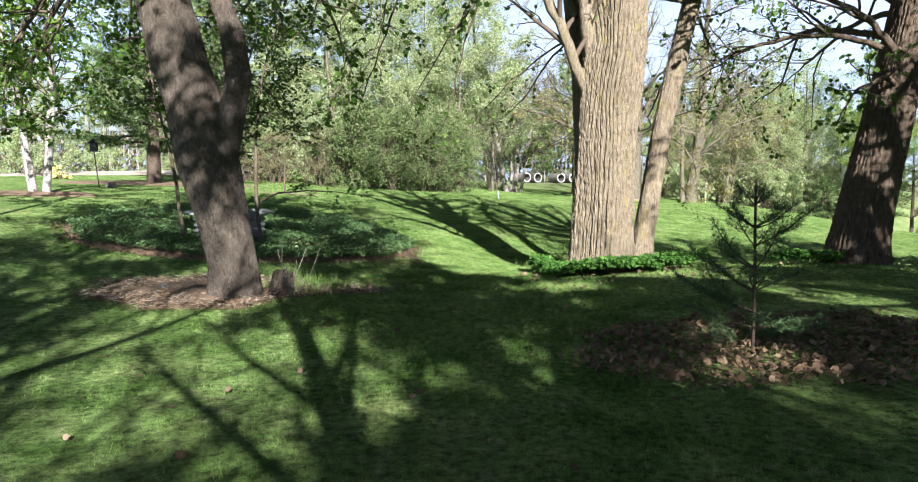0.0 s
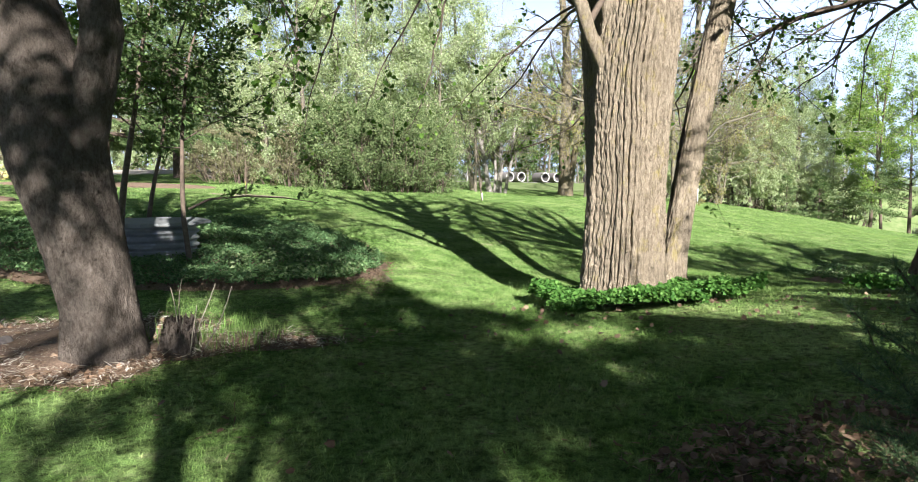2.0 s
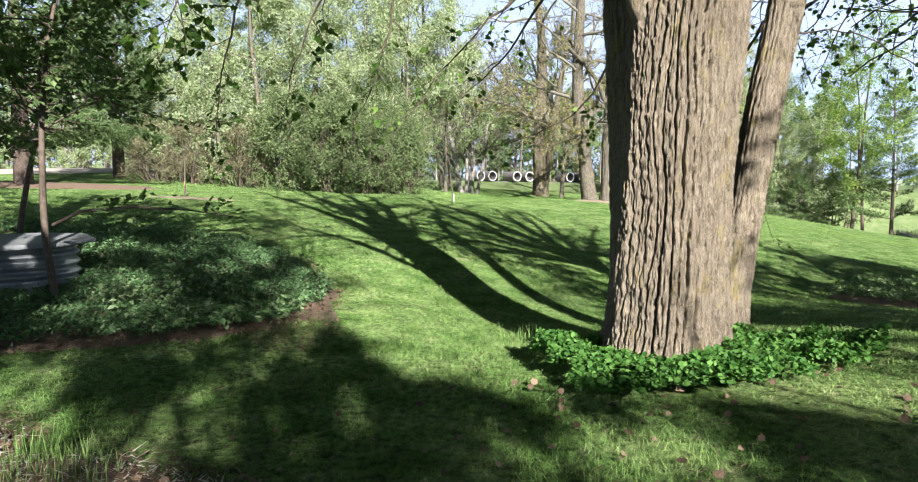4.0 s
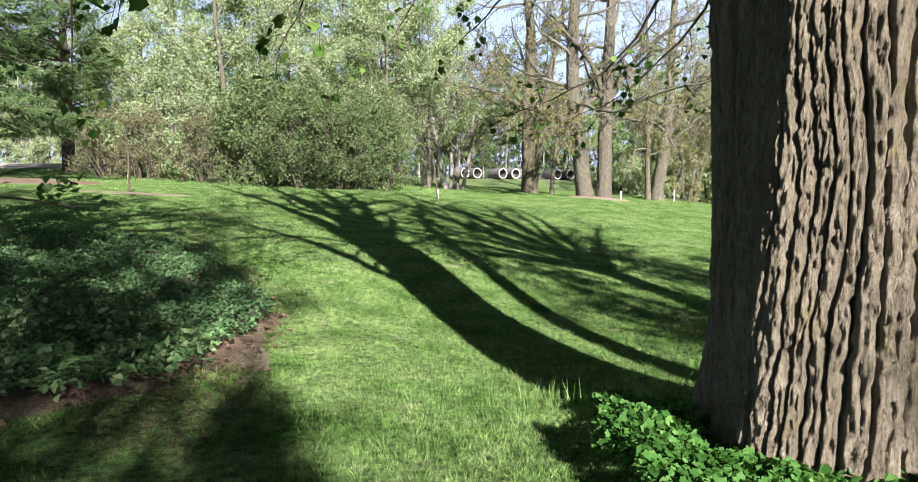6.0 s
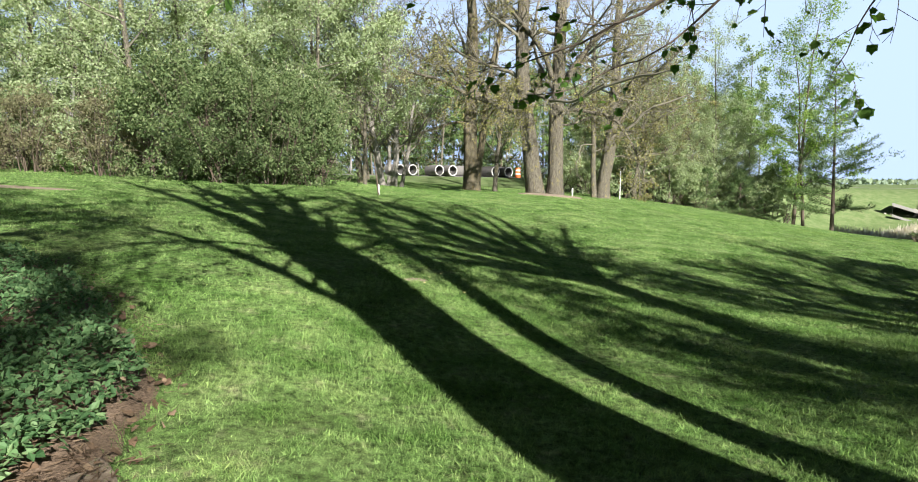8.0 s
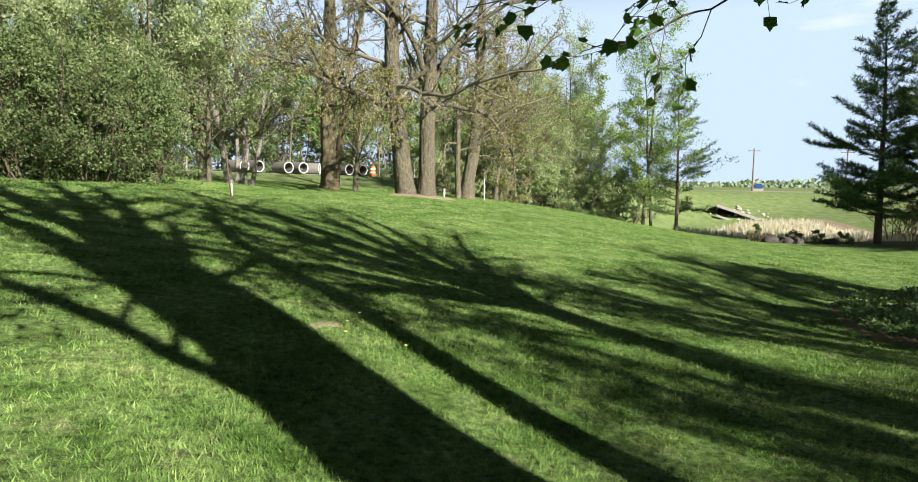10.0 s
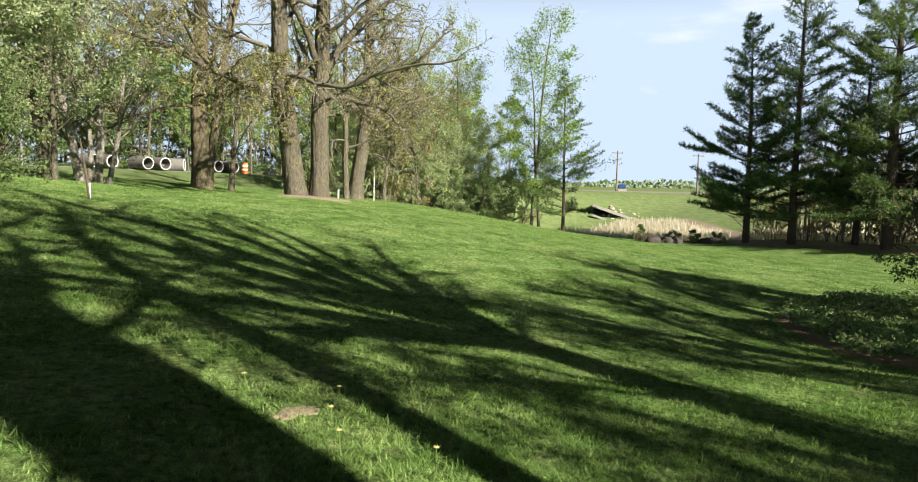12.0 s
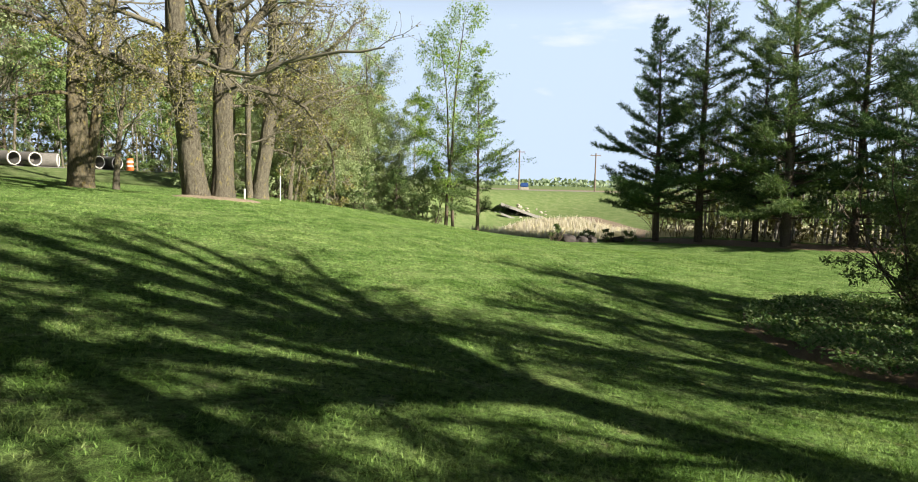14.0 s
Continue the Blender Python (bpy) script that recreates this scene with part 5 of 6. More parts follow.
small_spruce = put(conifer(186, 3.4, 1.5, 0.05, 12, 0.25, M_NEEDLE_SPRUCE, 0.2, 6, "small drooping spruce on the slope", "spruce_tree", 0.06, spray=True), 27.6, 48.8)
put_copy(small_spruce, 29.2, 48.4, 80, 0.8)
put_copy(small_spruce, 25.6, 49.6, 160, 0.9)
for x, y, s in [(13.5, 86.0, 3.2), (6.0, 88.0, 3.0), (21.5, 86.0, 3.6), (-6.0, 58.0, 2.4), (33.0, 88.0, 3.2)]:
    put_copy(small_spruce, x, y, x * 40, s)


def undergrowth(a, b, depth, count, seed, label):
    """Brush and thin pale stems along the foot of the far woods."""
    rng = np.random.default_rng(seed)
    a, b = np.array(a, float), np.array(b, float)
    n = unit([-(b - a)[1], (b - a)[0], 0])[:2]

    def spots(k):
        return a + (b - a) * rng.random((k, 1)) + n * rng.uniform(-depth, depth, (k, 1))
    p = spots(count)
    top = 3.0 + 5.0 * vnoise(p[:, 0] * 0.25, p[:, 1] * 0.25, 0, seed)
    z = ground_z(p[:, 0], p[:, 1]) + top * rng.random(count) ** 1.2
    me = leaf_mesh("brush", np.column_stack([p, z]), np.tile([0.0, 0.0, 0.6], (count, 1)), 0.55, M_BRUSH, rng, wide=0.6, tiny=True)
    tagged(new("brush", me), label, "brush", kind="stuff")
    w = Wood()
    for x, y in spots(110):
        h = rng.uniform(6, 11)
        path = wander(rng, (x, y, gz(x, y) - 0.2), (0, 0, 1), h, 4, 0.04, 0.05)
        w.tube(path, np.linspace(rng.uniform(0.06, 0.12), 0.03, 5), 5)
    tagged(new("saplings", w.mesh("saplings", M_BIRCH)), "thin pale stems at the foot of the woods", "saplings", kind="stuff")


undergrowth((-36, 93), (56, 90), 4.0, 24000, 190, "grey-olive brush along the far side of the road")
undergrowth((-52, 60), (-14, 72), 5.0, 9000, 191, "pale brush behind the driveway")
undergrowth((46, 16), (50, 40), 3.5, 3500, 192, "brown brush behind the pines")


# ---- beds, mulch and ground cover ----
BED = np.array([(-0.9, 14.15), (-1.0, 13.3), (-1.3, 12.5), (-1.75, 11.8), (-2.8, 11.15), (-3.7, 10.95), (-4.7, 10.95), (-5.9, 11.1), (-7.3, 11.9), (-8.3, 13.6), (-8.4, 15.6), (-7.6, 17.2), (-6.0, 17.9), (-4.2, 18.0), (-2.6, 17.4), (-1.6, 15.8)])


def rounded(poly, n=96, seed=3, rough=0.07):
    p = np.concatenate([poly, poly[:1]])
    t = np.linspace(0, len(poly), n, endpoint=False)
    out = np.stack([np.interp(t, np.arange(len(p)), p[:, k]) for k in range(2)], -1)
    for _ in range(4):
        out = (np.roll(out, 1, 0) + out * 2 + np.roll(out, -1, 0)) / 4
    a = np.linspace(0, 60, n)
    return out + (np.stack([vnoise(a, 0, 0, seed), vnoise(a, 5, 0, seed)], -1) - 0.5) * rough * 2


def grown_bed(poly, k):
    c = poly.mean(0)
    return c + (poly - c) * k


bed_line = rounded(BED)
bed_patch("mulch", grown_bed(bed_line, 1.05), M_MULCH, "brown bark mulch under the ground cover", "mulch", 0.02)
BED_B = np.array([(10.0, 19.3), (9.0, 18.2), (8.9, 17.4), (9.6, 16.4), (12.0, 15.6), (15.0, 15.6), (18.0, 16.5), (19.0, 18.5), (17.0, 20.6), (14.0, 21.4), (11.6, 20.6)])
bed_b_line = rounded(BED_B, seed=5)
bed_patch("mulch", grown_bed(bed_b_line, 1.03), M_MULCH, "dark soil edge of the variegated bed", "mulch", 0.02)
mulch_line = outline(-2.9, 8.3, 1.7, 1.0, 0.1, 4, 0.35)
bed_patch("mulch", mulch_line, M_MULCH, "reddish needle litter and dry soil round the maple", "mulch", 0.05)
pile_line = outline(2.7, 5.2, 1.35, 0.9, 0.1, 6, 0.25)
bed_patch("mulch", outline(-12.3, 19.0, 1.6, 1.1, 0, 7), M_MULCH, "mulch ring round the birches", "mulch", 0.05)
bed_patch("mulch", outline(-14.8, 32.0, 5.0, 2.6, 0, 9), M_MULCH, "needle mulch under the spruces", "mulch", 0.06)
pines_line = rounded(np.array([(37.4, 37.6), (37.0, 35.6), (37.6, 32.5), (38.2, 28.0), (38.4, 20.0), (42.0, 16.0), (45, 22.0), (44.0, 30.0), (41.5, 37.6)]), seed=9)
bed_patch("mulch", pines_line, M_MULCH, "brown needle mulch under the pines", "mulch", 0.03)
bed_patch("soil_patch", outline(9.6, 36.4, 1.4, 0.9, 0, 12), M_SOIL, "bare soil round the twin tree", "soil", 0.06)
bed_patch("soil_patch", outline(-1.15, 13.4, 0.26, 0.95, 0.25, 13, 0.6), M_SOIL, "worn bare soil at the bed's tip", "soil", 0.004)
bed_patch("soil_patch", outline(1.15, 18.05, 0.13, 0.07, 0.3, 14, 0.45), M_SOIL, "bare patch in the lawn", "soil", 0.004)
bed_patch("soil_patch", outline(-7.2, 27.0, 1.6, 0.5, 0.1, 15, 0.3), M_SOIL, "dry bare strip of lawn", "soil", 0.004)
bed_patch("marsh", rounded(np.array([(34, 47), (38, 42), (46, 40), (54, 44), (60, 54), (54, 59), (42, 57)]), seed=10), M_SOIL, "tan marsh floor below the lawn", "marsh", 0.04)
bed_patch("field", outline(165, 130, 90, 45, -0.3, 21), M_SOIL, "tan ploughed field beyond the road", "field", 0.1)


def points_in(rng, poly, count):
    lo, hi = poly.min(0), poly.max(0)
    p = rng.uniform(lo, hi, (int(count * 2.4), 2))
    return p[inside(poly, p[:, 0], p[:, 1])][:count]


def cover(name, poly, count, size, tall, mat, seed, label, category, lobed=False, lean=None, keep_off=()):
    """A mass of leaves over a bed, uneven in height."""
    rng = np.random.default_rng(seed)
    p = points_in(rng, poly, count)
    for cx, cy, r in keep_off:
        p = p[np.hypot(p[:, 0] - cx, p[:, 1] - cy) > r]
    swell = vnoise(p[:, 0] * 1.6, p[:, 1] * 1.6, 0, seed) * 0.7 + vnoise(p[:, 0] * 6, p[:, 1] * 6, 0, seed + 1) * 0.5
    z = ground_z(p[:, 0], p[:, 1]) + tall * swell * rng.uniform(0.35, 1.0, len(p)) ** 0.6 + 0.02
    way = np.column_stack([rng.normal(0, 1, (len(p), 2)), rng.uniform(-0.1, 0.5, len(p))])
    me = leaf_mesh(name, np.column_stack([p, z]), way, size, mat, rng, lobed, 0.1, 0.62)
    return tagged(new(name, me), label, category, kind="stuff")


cover("ground_cover", grown_bed(bed_line, 0.985), 75000, 0.052, 0.22, M_LEAF_BED, 201, "thick green leafy ground cover filling the bed", "ground cover", keep_off=[(-4.75, 13.35, 0.75)])
cover("ground_cover", rounded(grown_bed(BED, 0.3) + np.array([2.2, -1.6]), seed=8), 900, 0.08, 0.34, M_LEAF_PALE, 202, "paler clumps among the ground cover", "ground cover")
cover("ground_cover", grown_bed(bed_b_line, 0.99), 32000, 0.075, 0.3, M_LEAF_PALE, 203, "pale variegated ground cover bed", "ground cover")
ivy_line = outline(2.3, 10.2, 1.2, 0.95, 0.1, 16, 0.25)
cover("ivy", ivy_line, 15000, 0.047, 0.27, M_LEAF_IVY, 204, "bright green ivy and weeds round the big maple", "ivy", True, keep_off=[(2.35, 10.6, 0.5)])
cover("ivy", outline(1.75, 11.4, 0.3, 0.4, 0.2, 24, 0.3), 1100, 0.05, 0.2, M_LEAF_IVY, 207, "bright weeds behind the big maple", "ivy", True)
cover("ivy", outline(5.3, 9.8, 0.5, 0.3, 0, 17, 0.25), 1200, 0.075, 0.2, M_LEAF_IVY, 205, "small ivy clump by the dark maple", "ivy", True)
cover("ivy", outline(3.2, 10.0, 0.6, 0.5, 0.1, 18, 0.25), 4500, 0.047, 0.32, M_LEAF_IVY, 206, "bright ivy beside the second stem", "ivy", True)
for k, (name, poly, count) in enumerate([("dead_leaves", grown_bed(pile_line, 1.2), 2600), ("dead_leaves", mulch_line, 1800), ("dead_leaves", grown_bed(bed_line, 1.06), 3200), ("dead_leaves", outline(2.2, 8.9, 3.2, 1.2, 0, 19), 160), ("dead_leaves", outline(1.5, 4.6, 4.5, 3.2, 0, 20), 110)]):
    cover(name, poly, count, 0.055, 0.03, M_DEAD, 210 + k, "scattered brown dead leaves", "dead leaves", True)


# ---- grass ----
def grass(count, seed):
    """Blades over the near lawn, thinning out with the distance from the way that is walked."""
    rng = np.random.default_rng(seed)
    sy = rng.uniform(-0.5, 16.5, count)
    turn = np.interp(sy, [0, 9, 12, 16.5], [0.02, 0.11, 0.4, 0.8])
    r = 1.7 * (46 / 1.7) ** rng.random(count)
    a = turn + rng.uniform(-0.72, 0.72, count)
    x, y = r * np.sin(a), sy + r * np.cos(a)
    bare = np.zeros(count, bool)
    for poly, part_bare in ((bed_line, 0.97), (bed_b_line, 0.97), (mulch_line, 0.82), (pines_line, 0.97)):
        bare |= inside(poly, x, y) & (rng.random(count) < part_bare)
    bare |= inside(pile_line, x, y) & (rng.random(count) < 0.4)
    bare |= np.hypot(x - 2.35, y - 10.6) < 0.5
    thin = thinness(x, y)
    bare |= rng.random(count) < 0.25 * smooth(0.48, 0.30, thin)
    x, y, r, thin = x[~bare], y[~bare], r[~bare], thin[~bare]
    n = len(x)
    z = ground_z(x, y) - 0.005
    tuft = vnoise(x * 9, y * 9, 0, 33)
    h = (0.012 + 0.034 * thin + 0.022 * smooth(0.45, 0.85, tuft)) * rng.uniform(0.5, 1.3, n)
    wdt = 0.0008 + 0.00036 * r
    d = rng.uniform(0, 2 * math.pi, n)
    b = np.column_stack([x, y, z])
    side = np.column_stack([np.cos(d), np.sin(d), np.zeros(n)]) * wdt[:, None]
    tip = b + np.column_stack([rng.normal(0, 0.7, n) * h, rng.normal(0, 0.7, n) * h, h])
    v = np.stack([b - side, b + side, tip], 1).reshape(-1, 3)
    me = raw_mesh("grass", v, tris=np.arange(len(v)).reshape(-1, 3), mats=M_BLADE)
    return tagged(new("grass", me), "short green lawn grass blades", "grass", kind="stuff")


grass(740000, 230)


def litter(poly, count, seed, label, mat):
    """Dry needles and straws that lie about on the ground."""
    rng = np.random.default_rng(seed)
    p = points_in(rng, poly, count)
    n = len(p)
    a, l = rng.uniform(0, 6.28, n), rng.uniform(0.03, 0.11, n)
    b = np.column_stack([p, ground_z(p[:, 0], p[:, 1]) + rng.uniform(0.015, 0.075, n)])
    way = np.column_stack([np.cos(a), np.sin(a), rng.normal(0, 0.2, n)]) * l[:, None]
    side = np.column_stack([-np.sin(a), np.cos(a), rng.normal(0, 0.3, n)]) * rng.uniform(0.002, 0.006, n)[:, None]
    v = np.stack([b - side, b + side, b + way], 1).reshape(-1, 3)
    me = raw_mesh("straw_litter", v, tris=np.arange(len(v)).reshape(-1, 3), mats=mat)
    return tagged(new("straw_litter", me), label, "litter", kind="stuff")


litter(grown_bed(mulch_line, 1.15), 9000, 250, "dry reddish needles and straw round the maple", M_DEAD)
litter(grown_bed(mulch_line, 1.05), 7000, 251, "pale dry straw round the maple", M_REED)
litter(grown_bed(bed_line, 1.08), 12000, 252, "dry straw and chips along the bed", M_DEAD)
litter(outline(-1.35, 12.6, 0.6, 1.7, 0.25, 42), 3000, 255, "dry chips and straw at the bed's tip", M_DEAD)
litter(grown_bed(pile_line, 1.3), 3500, 253, "dry straw among the dead leaves", M_DEAD)
litter(outline(1.0, 8.0, 4.2, 2.6, 0, 41), 900, 254, "dry clippings on the lawn", M_DEAD)


def weeds(name, poly, count, mat, size, label, category, seed, tall):
    rng = np.random.default_rng(seed)
    p = points_in(rng, poly, count)
    n = len(p)
    z = ground_z(p[:, 0], p[:, 1]) - 0.02
    h = tall * rng.uniform(0.5, 1.2, n)
    d = rng.uniform(0, 6.28, n)
    b = np.column_stack([p, z])
    side = np.column_stack([np.cos(d), np.sin(d), np.zeros(n)]) * size
    tip = b + np.column_stack([rng.normal(0, 0.16, (n, 2)) * h[:, None], h])
    v = np.stack([b - side, b + side, tip], 1).reshape(-1, 3)
    me = raw_mesh(name, v, tris=np.arange(len(v)).reshape(-1, 3), mats=mat)
    return tagged(new(name, me), label, category, kind="stuff")


weeds("reeds", rounded(np.array([(33, 47), (37, 42.5), (45, 41), (52, 45), (57, 54), (53, 58), (42, 56)]), seed=11), 15000, M_REED, 0.04, "dry tan reeds in the marsh below the lawn", "reeds", 240, 0.7)
weeds("reeds", rounded(np.array([(44, 40), (48, 20), (60, 20), (62, 40), (54, 44)]), seed=12), 9000, M_REED, 0.05, "dry tan grass behind the pines", "reeds", 241, 0.6)
weeds("tall_grass", outline(-2.0, 8.4, 0.6, 0.5, 0, 22), 500, M_BLADE, 0.006, "long grass tufts beside the stump", "grass", 242, 0.22)
weeds("tall_grass", outline(2.4, 12.0, 1.4, 0.5, 0, 23), 420, M_BLADE, 0.006, "unmown grass behind the big maple", "grass", 243, 0.2)


def dandelion(at, first=None):
    if first:
        return copy_thing(first, pose(*at, 0, 0, at[0] * 300))
    root = thing("dandelion", at, "small yellow dandelion in the lawn", "flower", "dandelions")
    w = Wood()
    w.tube([(0, 0, 0), (0.004, 0, 0.04), (0, 0, 0.08)], [0.003, 0.003, 0.003], 5)
    part("stalk", w.mesh("stalk", M_BLADE), root)
    a = np.linspace(0, 2 * math.pi, 14, endpoint=False)
    v = [(0, 0, 0.09)]
    for k, t in enumerate(a):
        v += [(math.cos(t - 0.2) * 0.012, math.sin(t - 0.2) * 0.012, 0.084), (math.cos(t) * 0.022, math.sin(t) * 0.022, 0.084 + 0.006 * (k % 2)), (math.cos(t + 0.2) * 0.012, math.sin(t + 0.2) * 0.012, 0.084)]
    f = [(0, 1 + 3 * k, 2 + 3 * k, 3 + 3 * k) for k in range(14)]
    part("flower_head", raw_mesh("flower_head", v, quads=f, mats=M_FLOWER), root)
    return root


first = None
for x, y in [(0.95, 17.98), (1.2, 17.6), (1.5, 18.2), (1.02, 18.5), (0.75, 18.9), (1.6, 17.3), (1.3, 17.9), (6.1, 18.9), (13.0, 25.5), (15.5, 26.5), (17.0, 25.0), (19.5, 27.0), (18.2, 24.2)]:
    made = dandelion((x, y, gz(x, y)), first)
    first = first or made


# ---- things on the lawn and round it ----
def lathe(profile, sides=24):
    """Turned shape from (radius, height) pairs."""
    v, n = [], len(profile)
    for k in range(sides):
        a = 2 * math.pi * k / sides
        v += [(r * math.cos(a), r * math.sin(a), z) for r, z in profile]
    f = [(k * n + i, ((k + 1) % sides) * n + i, ((k + 1) % sides) * n + i + 1, k * n + i + 1) for k in range(sides) for i in range(n - 1)]
    return v, f


def box_bm(size, at=(0, 0, 0), bevel=0.01, turn=0.0, mat=None):
    bm = bmesh.new()
    bmesh.ops.create_cube(bm, size=1)
    bmesh.ops.scale(bm, vec=size, verts=bm.verts)
    if bevel:
        bmesh.ops.bevel(bm, geom=bm.edges[:], offset=bevel, segments=2, affect="EDGES")
    bmesh.ops.transform(bm, matrix=Matrix.Translation(at) @ Matrix.Rotation(turn, 4, "Z"), verts=bm.verts)
    return bm


def solid(name, bm, mat, parent, label=""):
    ob = part(name, bm, parent, label)
    ob.data.materials.append(mat)
    return ob


def steel_well(at):
    """A corrugated ring under a flat many-sided lid."""
    root = thing("well_cover", (at[0], at[1], gz(*at) - 0.05), "corrugated galvanised steel ring under a flat grey lid", "well cover")
    rows = 60
    prof = [(0.68 + 0.028 * math.cos(k / rows * 2 * math.pi * 5), 0.58 * k / rows) for k in range(rows + 1)]
    v, f = lathe(prof, 48)
    part("ring", raw_mesh("ring", v, quads=f, mats=M_STEEL, smooth=True), root)
    bm = bmesh.new()
    bmesh.ops.create_cone(bm, cap_ends=True, segments=8, radius1=0.92, radius2=0.90, depth=0.05)
    bmesh.ops.bevel(bm, geom=bm.edges[:], offset=0.012, segments=2, affect="EDGES")
    bmesh.ops.transform(bm, matrix=Matrix.Translation((0, 0, 0.615)) @ Matrix.Rotation(0.2, 4, "Z") @ Matrix.Rotation(0.02, 4, "X"), verts=bm.verts)
    solid("lid", bm, M_LID, root, "flat grey weathered lid")
    return root


steel_well((-4.75, 13.4))


def boulder(at, size, seed, label="rounded grey field stone", mat=None, group="stones"):
    bm = bmesh.new()
    bmesh.ops.create_icosphere(bm, subdivisions=3, radius=1)
    for v in bm.verts:
        n = noise.noise(v.co * 1.3 + Vector((seed * 7.1, 0, 0))) * 0.35 + noise.noise(v.co * 4 + Vector((seed, 3, 0))) * 0.08
        v.co = Vector((v.co.x * size[0], v.co.y * size[1], v.co.z * size[2])) * (1 + n)
    ob = solid("boulder", bm, mat or M_ROCK, None, label)
    ob.location = (at[0], at[1], gz(*at) + size[2] * 0.35)
    ob.rotation_euler = (0, 0, seed)
    tagged(ob, label, "stone", group)
    return ob


boulder((-3.75, 8.1), (0.11, 0.09, 0.08), 1, "small grey stone in the litter by the maple")
boulder((-13.2, 24.6), (0.2, 0.18, 0.16), 2, "dark stone under the bird feeder")
for k, (x, y, s) in enumerate([(32.4, 38.6, 0.55), (33.3, 38.2, 0.45), (34.0, 38.0, 0.5), (35.8, 37.2, 0.4), (36.2, 37.4, 0.35), (33.0, 39.2, 0.4)]):
    boulder((x, y), (s, s * 0.8, s * 0.6), 5 + k, "dark boulder along the low edge of the lawn", M_ROCK_DARK)


def stump(at):
    rng = np.random.default_rng(260)
    base = np.array([at[0], at[1], gz(*at)])
    root = thing("stump", base, "small rotten stump with dead dry shoots", "stump")
    path = [(0, 0, -0.1), (0.0, 0, 0.12), (0.02, 0, 0.3)]
    v, q = bark_stem(path, [0.15, 0.12, 0.10], 60, 40, 0.03, 0.05, 261, 0.3)
    v[:, 2] += np.where(v[:, 2] > 0.2, rng.normal(0, 0.03, len(v)), 0)
    part("stub", raw_mesh("stub", v, quads=q, mats=M_BARK_GREY, smooth=True), root)
    for k in range(7):
        w = Wood()
        a = rng.uniform(0, 6.28)
        p = wander(rng, (0.12 + math.cos(a) * 0.08, -0.05 + math.sin(a) * 0.06, 0.0), (0.25 + math.cos(a) * 0.25, math.sin(a) * 0.25, 1), rng.uniform(0.3, 0.7), 5, 0.07, 0)
        w.tube(p, np.linspace(0.007, 0.003, len(p)), 6)
        part("shoot", w.mesh("shoot", M_TWIG_PALE), root)
    return root


stump((-2.2, 7.95))


def guarded_sapling(x, y, lean, top, label):
    root = thing("guarded_sapling", (x, y, gz(x, y)), label, "sapling", "guarded saplings")
    w = Wood()
    w.tube([(0, 0, -0.05), (lean * 0.4, 0, 0.45), (lean, 0, 1.0), (lean * 1.3, 0, 1.35)], [0.03, 0.028, 0.022, 0.01], 8)
    part("stick", w.mesh("stick", M_TWIG), root)
    v, f = lathe([(0.02, 0.0), (0.024, 0.02), (0.024, 0.34), (0.02, 0.36), (0.014, 0.36)], 14)
    part("guard", raw_mesh("guard", v, quads=f, mats=M_WHITE, smooth=True), root, "white plastic trunk guard")
    if top:
        v, f = lathe([(0.02, 0.36), (0.026, 0.38), (0.026, 0.5), (0.014, 0.52)], 14)
        part("marker", raw_mesh("marker", v, quads=f, mats=M_YELLOW, smooth=True), root, "yellow-green marker tape")
    return root


guarded_sapling(1.9, 31.5, -0.12, False, "young staked sapling with a white trunk guard")
guarded_sapling(-7.4, 27.5, 0.02, True, "white stake with a yellow-green top")


def lath(x, y, height, width):
    root = thing("marker_post", (x, y, gz(x, y)), "thin white wooden marker post", "marker post", "marker posts")
    solid("post", box_bm((width, 0.03, height), (0, 0, height / 2 - 0.05), 0.004), M_WHITE, root)
    solid("cap", box_bm((width * 1.1, 0.035, 0.03), (0, 0, height - 0.045), 0.004), M_WHITE, root)


lath(10.85, 37.0, 0.45, 0.06)
lath(17.6, 46.2, 1.7, 0.04)


def bird_feeder(x, y):
    root = thing("bird_feeder", (x, y, gz(x, y)), "dark bird feeder house on a thin pole", "bird feeder")
    w = Wood()
    w.tube([(0.12, 0, -0.1), (0.04, 0, 0.7), (-0.02, 0, 1.35)], [0.02, 0.02, 0.018], 8)
    part("pole", w.mesh("pole", M_BLACK), root)
    solid("house", box_bm((0.22, 0.2, 0.26), (-0.02, 0, 1.5), 0.01), M_BLACK, root)
    solid("tray", box_bm((0.34, 0.3, 0.03), (-0.02, 0, 1.36), 0.008), M_BLACK, root)
    bm = bmesh.new()
    bmesh.ops.create_cone(bm, cap_ends=True, segments=4, radius1=0.28, radius2=0.02, depth=0.18)
    bmesh.ops.transform(bm, matrix=Matrix.Translation((-0.02, 0, 1.72)) @ Matrix.Rotation(0.785, 4, "Z"), verts=bm.verts)
    solid("roof", bm, M_BLACK, root)
    return root


bird_feeder(-13.6, 24.3)


